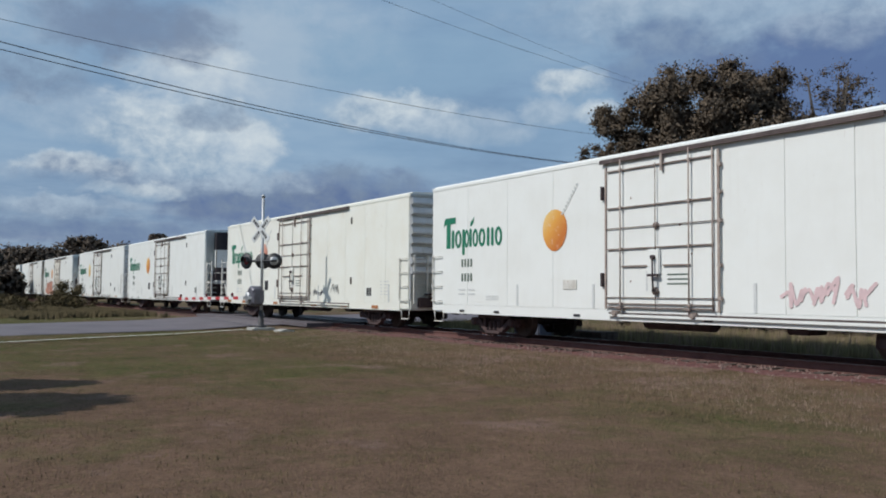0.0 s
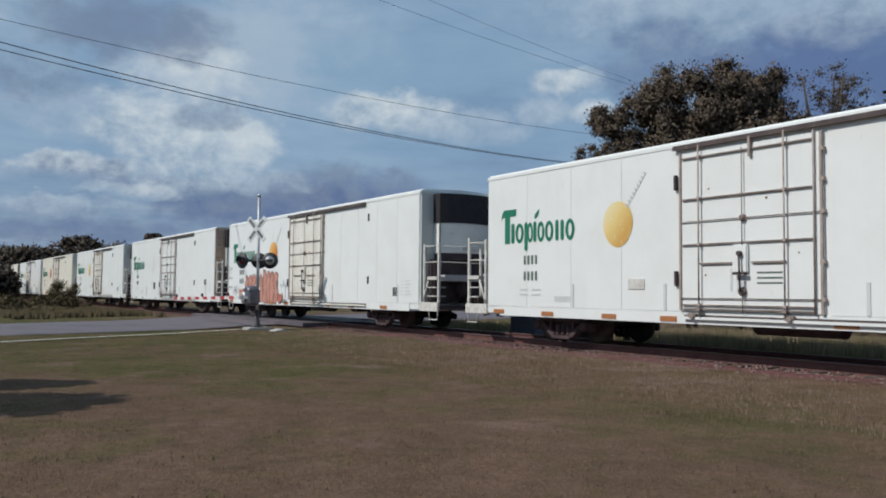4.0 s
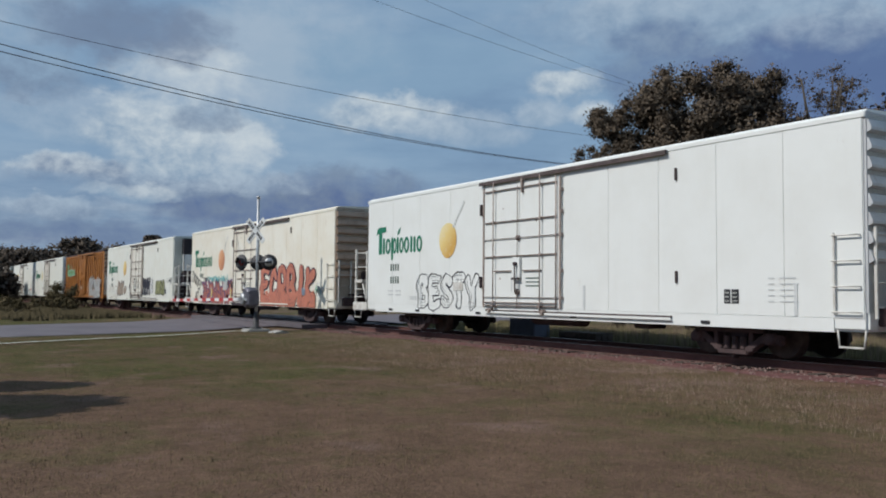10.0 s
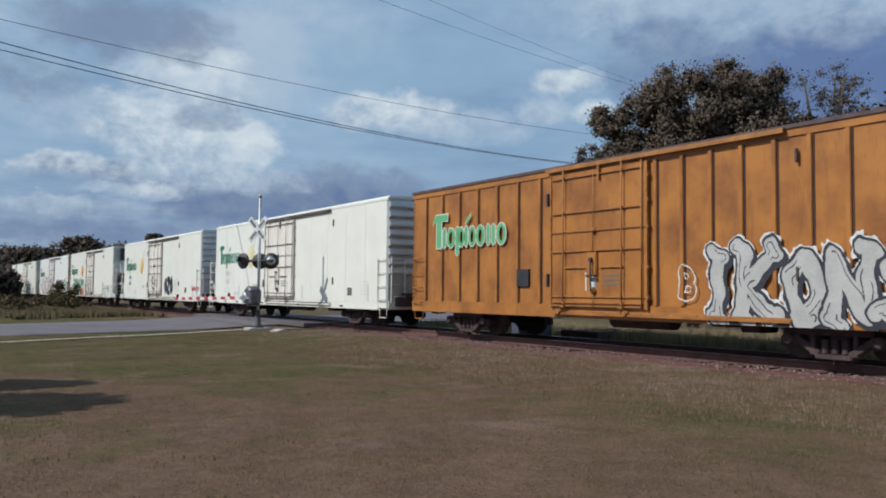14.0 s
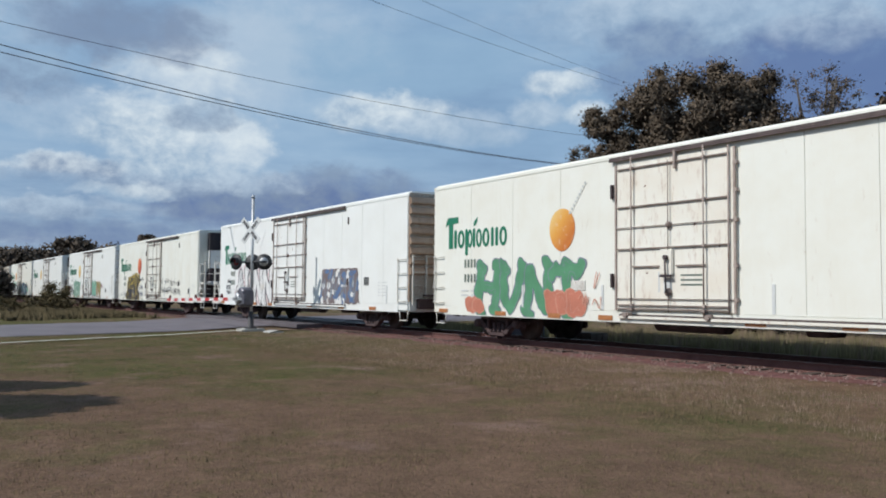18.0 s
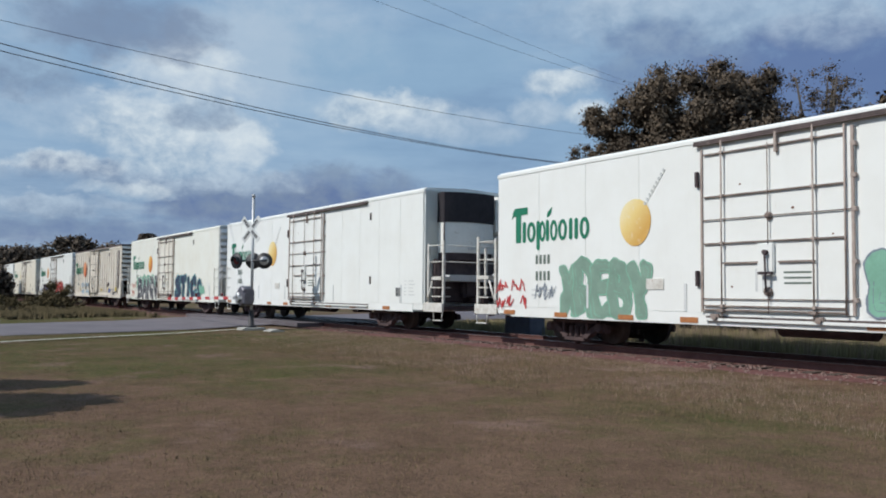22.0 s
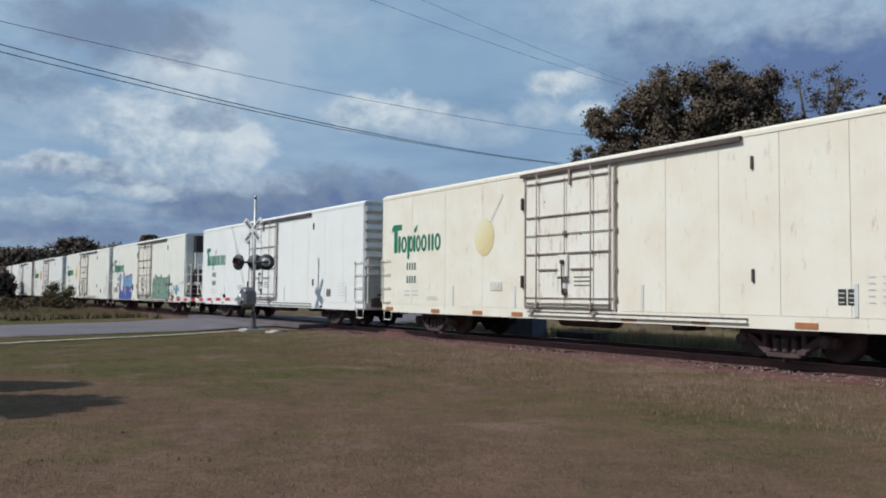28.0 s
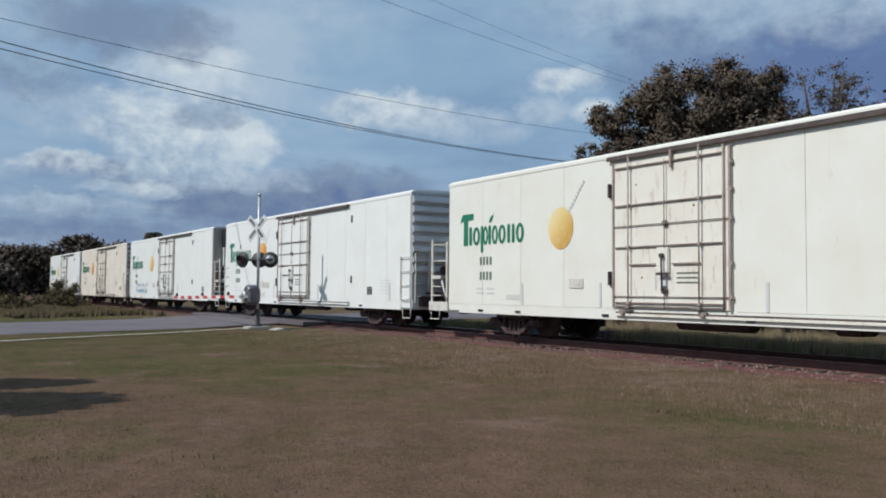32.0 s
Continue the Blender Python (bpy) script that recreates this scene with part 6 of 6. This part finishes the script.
def build_wires():
    """Overhead lines that follow the road across the railway."""
    runs = (((-28.9, 2.8, 9.0), (-36.6, 31.8, 9.0), 0.018, 1.7), ((-28.7, 2.8, 8.72), (-36.6, 31.8, 8.95), 0.016, 1.5), ((-32.3, 9.5, 10.25), (-36.9, 34.1, 10.9), 0.011, 0.8),
            ((-26.6, 14.8, 12.0), (-29.3, 25.8, 12.0), 0.007, 0.2), ((-24.6, 13.4, 12.0), (-28.6, 24.8, 12.2), 0.006, 0.2))
    grow = 1.45
    runs = [[Vector(EYE) + (Vector(p) - Vector(EYE)) * grow for p in (a, b)] + [r * 1.3, sag * grow] for a, b, r, sag in runs]
    for a, b, r, sag in runs:
        curve = bpy.data.curves.new("overhead_wire", "CURVE")
        curve.dimensions, curve.bevel_depth, curve.bevel_resolution = "3D", r, 1
        line = curve.splines.new("POLY")
        line.points.add(40)
        for k in range(41):
            u = -0.7 + 2.4 * k / 40
            p = a.lerp(b, u)
            line.points[k].co = (p.x, p.y, p.z + sag * ((u - 0.5) ** 2 - 0.25), 1)
        curve.materials.append(WIRE)
        tagged(new("overhead_wire", curve), "thin black overhead cable crossing the railway", "cable", "overhead cables")


# ---- plants ----
def leaf_material(name, low, high):
    m, n, bsdf = material(name, 0.9)
    bsdf.inputs["Specular IOR Level"].default_value = 0.06
    own = n.add("ShaderNodeNewGeometry").outputs["Random Per Island"]
    at = n.add("ShaderNodeTexCoord").outputs["Object"]
    fac = n.math("ADD", n.math("MULTIPLY", own, 0.5), n.math("MULTIPLY", n.noise(at, 0.5, 3), 0.5))
    n.put(bsdf.inputs["Base Color"], n.mix(n.ramp(fac, (0.25, 0.0), (0.75, 1.0)), low, high))
    return m


LEAF = leaf_material("oak_leaves", (0.088, 0.070, 0.054), (0.150, 0.118, 0.088))
LEAF_FAR = leaf_material("far_leaves", (0.070, 0.058, 0.052), (0.130, 0.108, 0.086))
SHRUB = leaf_material("roadside_shrub_leaves", (0.060, 0.051, 0.028), (0.128, 0.102, 0.060))
GRASS = leaf_material("grass_blades", (0.078, 0.066, 0.032), (0.170, 0.118, 0.076))
TALL_GRASS = leaf_material("tall_grass_blades", (0.09, 0.080, 0.040), (0.24, 0.20, 0.11))
DRY_GRASS = leaf_material("dry_weed_stems", (0.110, 0.086, 0.056), (0.25, 0.180, 0.136))
BARK = grainy("rough_bark", (0.06, 0.05, 0.042), (0.14, 0.12, 0.10), 5.0, 0.95, stretch=(1, 1, 0.3), bump=0.8)


def leaf_cloud(name, clumps, leaves, size, mat, parent, seed, label=""):
    """A crown: leaves of two triangles strewn in shells over many small clumps (x, y, z, radius)."""
    g = np.random.default_rng(seed)
    c = np.array(clumps)
    weight = c[:, 3] ** 2
    pick = g.choice(len(c), leaves, p=weight / weight.sum())
    way = g.normal(size=(leaves, 3))
    way /= np.linalg.norm(way, axis=1)[:, None]
    r = c[pick, 3] * np.clip(np.abs(g.normal(0, 0.64, leaves)), 0, 1.4)
    p = c[pick, :3] + way * r[:, None] * np.array((1, 1, 0.8))
    u = g.normal(size=(leaves, 3))
    u /= np.linalg.norm(u, axis=1)[:, None]
    v = np.cross(u, g.normal(size=(leaves, 3)))
    v /= np.linalg.norm(v, axis=1)[:, None]
    # each leaf turns with the swell of its clump
    turn = way * 0.9 + g.normal(size=(leaves, 3)) * 0.35 + np.array((0, -0.15, 0.35))
    turn /= np.linalg.norm(turn, axis=1)[:, None]
    v[(np.cross(u, v) * turn).sum(axis=1) < 0] *= -1
    s = size * g.uniform(0.6, 1.4, leaves)[:, None]
    verts = np.stack((p - u * s, p - v * s * 0.55, p + u * s, p + v * s * 0.55), axis=1).reshape(-1, 3)
    mesh = bpy.data.meshes.new(name)
    mesh.from_pydata(verts.tolist(), [], np.arange(leaves * 4).reshape(-1, 4).tolist())
    mesh.shade_smooth()
    mesh.normals_split_custom_set_from_vertices(np.repeat(turn, 4, axis=0).tolist())
    return part(name, mesh, mat, parent, label)


def tree(x, y, height, spread, leaves, size, mat, seed, low=0.2, airy=0.0, label="dark green broadleaf tree behind the railway", group="trees beyond the railway"):
    """A tapered trunk, forked limbs and a ragged crown of clumps."""
    r = random.Random(seed)
    root = thing("tree", label, "tree", group, at=pose(x, y, ground_z(x, y) - 0.05))
    bm = bmesh.new()
    add_rod(bm, (0, 0, 0), (0.1, 0.05, height * 0.3), 0.03 * height, 9, 0.022 * height)
    fork = Vector((0.1, 0.05, height * 0.3))
    clumps = []
    for k in range(11):
        a = k * 2.4 + r.random()
        up = r.uniform(0.45, 0.92)
        reach = spread * r.uniform(0.35, 0.85) * (1.15 - 0.5 * up)
        tip = Vector((reach * math.cos(a), reach * math.sin(a), height * up))
        mid = fork.lerp(tip, 0.5) + Vector((0, 0, height * 0.04))
        add_rod(bm, fork, mid, 0.012 * height, 6, 0.008 * height)
        add_rod(bm, mid, tip, 0.008 * height, 5, 0.003 * height)
        for j in range(18 if airy else 5):
            q = mid.lerp(tip, r.uniform(0.3, 1.1)) + Vector((r.gauss(0, 1), r.gauss(0, 1), r.gauss(0, 0.7))) * spread * 0.17
            clumps.append((*q, spread * r.uniform(0.10, 0.20) * (0.95 if airy else 1.0)))
    for k in range(0 if airy else 230):
        a, h = r.random() * math.tau, low + (1 - low) * r.random() ** 0.8
        rim = spread * math.sqrt(max(0.05, 1 - ((h - 0.52) / 0.54) ** 2)) * (0.90 + 0.16 * noise.noise((math.cos(a) * 2, math.sin(a) * 2 + seed, h * 5)))
        wide = rim * r.random() ** 0.45
        clumps.append((wide * math.cos(a), wide * math.sin(a), height * h * (0.95 + 0.07 * noise.noise((wide * math.cos(a), wide * math.sin(a), seed))), spread * r.uniform(0.10, 0.20) * (0.6 if airy else 1)))
    part("trunk", bm, BARK, root, "rough grey-brown trunk with limbs")
    leaf_cloud("crown", clumps, leaves, size, mat, root, seed, "ragged leafy crown")
    return root


def shrub(x, y, height, spread, leaves, seed):
    r = random.Random(seed)
    root = thing("shrub", "low olive-green roadside shrub", "shrub", "roadside shrubs", at=pose(x, y, ground_z(x, y)))
    bm = bmesh.new()
    clumps = []
    for k in range(9):
        a = r.random() * math.tau
        tip = Vector((spread * r.random() * math.cos(a), spread * r.random() * math.sin(a), height * r.uniform(0.3, 0.9)))
        add_rod(bm, (0, 0, 0), tip, 0.02, 4, 0.006)
        clumps.append((*tip, spread * r.uniform(0.18, 0.36)))
    part("stem", bm, BARK, root)
    leaf_cloud("foliage", clumps, leaves, 0.06, SHRUB, root, seed)
    return root


def blades(name, label, count, area, height, mat, seed, keep=None, lean=0.5, width=0.012):
    """Single blades strewn over an area of the ground."""
    r = random.Random(seed)
    verts, faces = [], []
    x0, x1, y0, y1 = area
    while len(faces) < count:
        x, y = r.uniform(x0, x1), r.uniform(y0, y1)
        if keep and not keep(x, y, r):
            continue
        z = ground_z(x, y)
        for k in range(r.randint(2, 5)):
            px, py = x + r.gauss(0, 0.05), y + r.gauss(0, 0.05)
            h, a = height * r.uniform(0.5, 1.3), r.random() * math.tau
            w = width * r.uniform(0.7, 1.4)
            lx, ly = math.cos(a) * h * lean * r.random(), math.sin(a) * h * lean * r.random()
            k0 = len(verts)
            verts += [(px - w * math.sin(a), py + w * math.cos(a), z - 0.01), (px + w * math.sin(a), py - w * math.cos(a), z - 0.01), (px + lx, py + ly, z + h)]
            # all blades show their front to the open lawn
            faces.append((k0, k0 + 1, k0 + 2) if math.cos(a) * x + math.sin(a) * y > 0 else (k0 + 1, k0, k0 + 2))
    mesh = bpy.data.meshes.new(name)
    mesh.from_pydata(verts, [], faces)
    mesh.materials.append(mat)
    mesh.shade_smooth()
    # blades take the light of the turf that they stand in
    mesh.normals_split_custom_set_from_vertices([(0.0, -0.25, 1.0)] * len(verts))
    tagged(new(name, mesh), label, "grass", kind="stuff")


def off_road(x, y):
    return x > road_near(y) + 0.2 or x < road_far(y) - 0.2


def build_plants():
    # wood beyond the railway
    tree(-25.8, 30.2, 12.0, 4.2, 190000, 0.062, LEAF, 11, low=0.1)
    tree(-25.2, 33.1, 12.4, 3.1, 130000, 0.062, LEAF, 12, low=0.1)
    tree(-28.2, 28.0, 10.8, 2.2, 70000, 0.06, LEAF, 13, low=0.1)
    tree(-24.7, 38.6, 13.6, 3.2, 16000, 0.055, LEAF, 14, airy=1.0, label="thin airy tree with sparse leaves behind the railway")
    tree(-22.2, 39.8, 10.6, 3.2, 34000, 0.09, LEAF, 15)
    tree(-19.5, 37.0, 10.0, 3.6, 30000, 0.10, LEAF, 16)
    tree(-16.5, 33.5, 9.6, 3.8, 30000, 0.10, LEAF, 17)
    tree(-20.8, 30.0, 8.8, 3.6, 50000, 0.085, LEAF, 18, low=0.03)
    tree(-12.0, 31.0, 9.6, 4.2, 30000, 0.10, LEAF, 19, low=0.03)
    # far tree line
    far = "dark distant tree beyond the railway"
    for k, (x, y, h, s) in enumerate(((-160.8, 28, 11.0, 5.5), (-165, 36, 10.0, 6.0), (-178, 22, 9.5, 7.0), (-190, 20, 10.0, 8.0), (-205, 30, 10.5, 8.0), (-150, 36, 8.6, 5.0),
                                      (-123, 31, 9.6, 2.2), (-230, 26, 11.0, 9.0), (-260, 24, 12.0, 10.0), (-215, 45, 11, 9))):
        tree(x, y, h, s, 12000, 0.30, LEAF_FAR, 30 + k, low=0.05, label=far, group="far trees")
    near = "dark roadside tree before the railway"
    for k, (x, y, h, s) in enumerate(((-108, 8.2, 6.0, 2.8), (-113, 6.0, 7.4, 4.0), (-104, 3.0, 7.6, 4.5), (-116, 9.3, 6.2, 2.6), (-98, -4.0, 8.0, 5.0), (-94, 8.6, 3.6, 2.6))):
        tree(x, y, h, s, 14000, 0.20, LEAF_FAR, 50 + k, low=0.02, label=near, group="roadside trees")
    r = random.Random(5)
    for k in range(9):
        x = r.uniform(-84, -58)
        y = r.uniform(6.5, 11.2)
        if off_road(x, y) and x < road_far(y) - 3:
            shrub(x, y, r.uniform(0.6, 1.1), r.uniform(0.9, 1.6), 1500, 70 + k)
    shrub(-70.0, 10.9, 2.0, 1.3, 5200, 81)
    shrub(-66.0, 10.1, 1.4, 1.7, 4600, 82)
    # the tree that shades the lawn from behind the camera
    tree(-17.25, -4.5, 7.4, 1.2, 9000, 0.11, LEAF, 92, low=0.6, label="slim broadleaf tree on the lawn beside the road", group="lawn trees")
    tree(-14.75, -5.3, 8.0, 1.55, 14000, 0.13, LEAF, 91, low=0.55, label="broadleaf tree on the lawn beside the road", group="lawn trees")
    blades("lawn_grass", "short mown grass blades with dry tips", 130000, (-30, 3, -1.0, 13.0), 0.028, GRASS, 21, lambda x, y, q: off_road(x, y) and 4.5 < y - x < 36, width=0.005)
    blades("bank_weeds", "dry straw-coloured weeds along the railway bank", 24000, (-29, 2, 9.0, 13.3), 0.062, DRY_GRASS, 22, lambda x, y, q: off_road(x, y) and noise.noise((x * 0.5, y * 0.5, 9)) + q.gauss(0, 0.45) > 0.1, width=0.0045)
    blades("bank_grass", "tufts of green grass along the railway bank", 22000, (-29, 2, 8.0, 13.0), 0.065, GRASS, 23, lambda x, y, q: off_road(x, y) and noise.noise((x * 0.6, y * 0.6, 3)) + q.gauss(0, 0.35) > 0.05, width=0.006)
    blades("roadside_weeds", "brown-olive rank weeds beside the road", 90000, (-92, -46, 3.5, 12.4), 0.27, SHRUB, 26, lambda x, y, q: x < road_far(y) - 2.5 and noise.noise((x * 0.16, y * 0.2, 6)) > -0.28, width=0.03)
    blades("far_bank_weeds", "tall grass and weeds beyond the track", 30000, (-32, 6, 18.6, 25.0), 0.32, TALL_GRASS, 24, lambda x, y, q: off_road(x, y), width=0.02)
    blades("far_bank_straw", "tall straw-coloured stems beyond the track", 9000, (-26, 6, 18.6, 25.0), 0.45, DRY_GRASS, 25, lambda x, y, q: off_road(x, y), width=0.014)


build_ground()
build_signal()
build_wires()
build_train()
build_plants()
build_track()
motions()
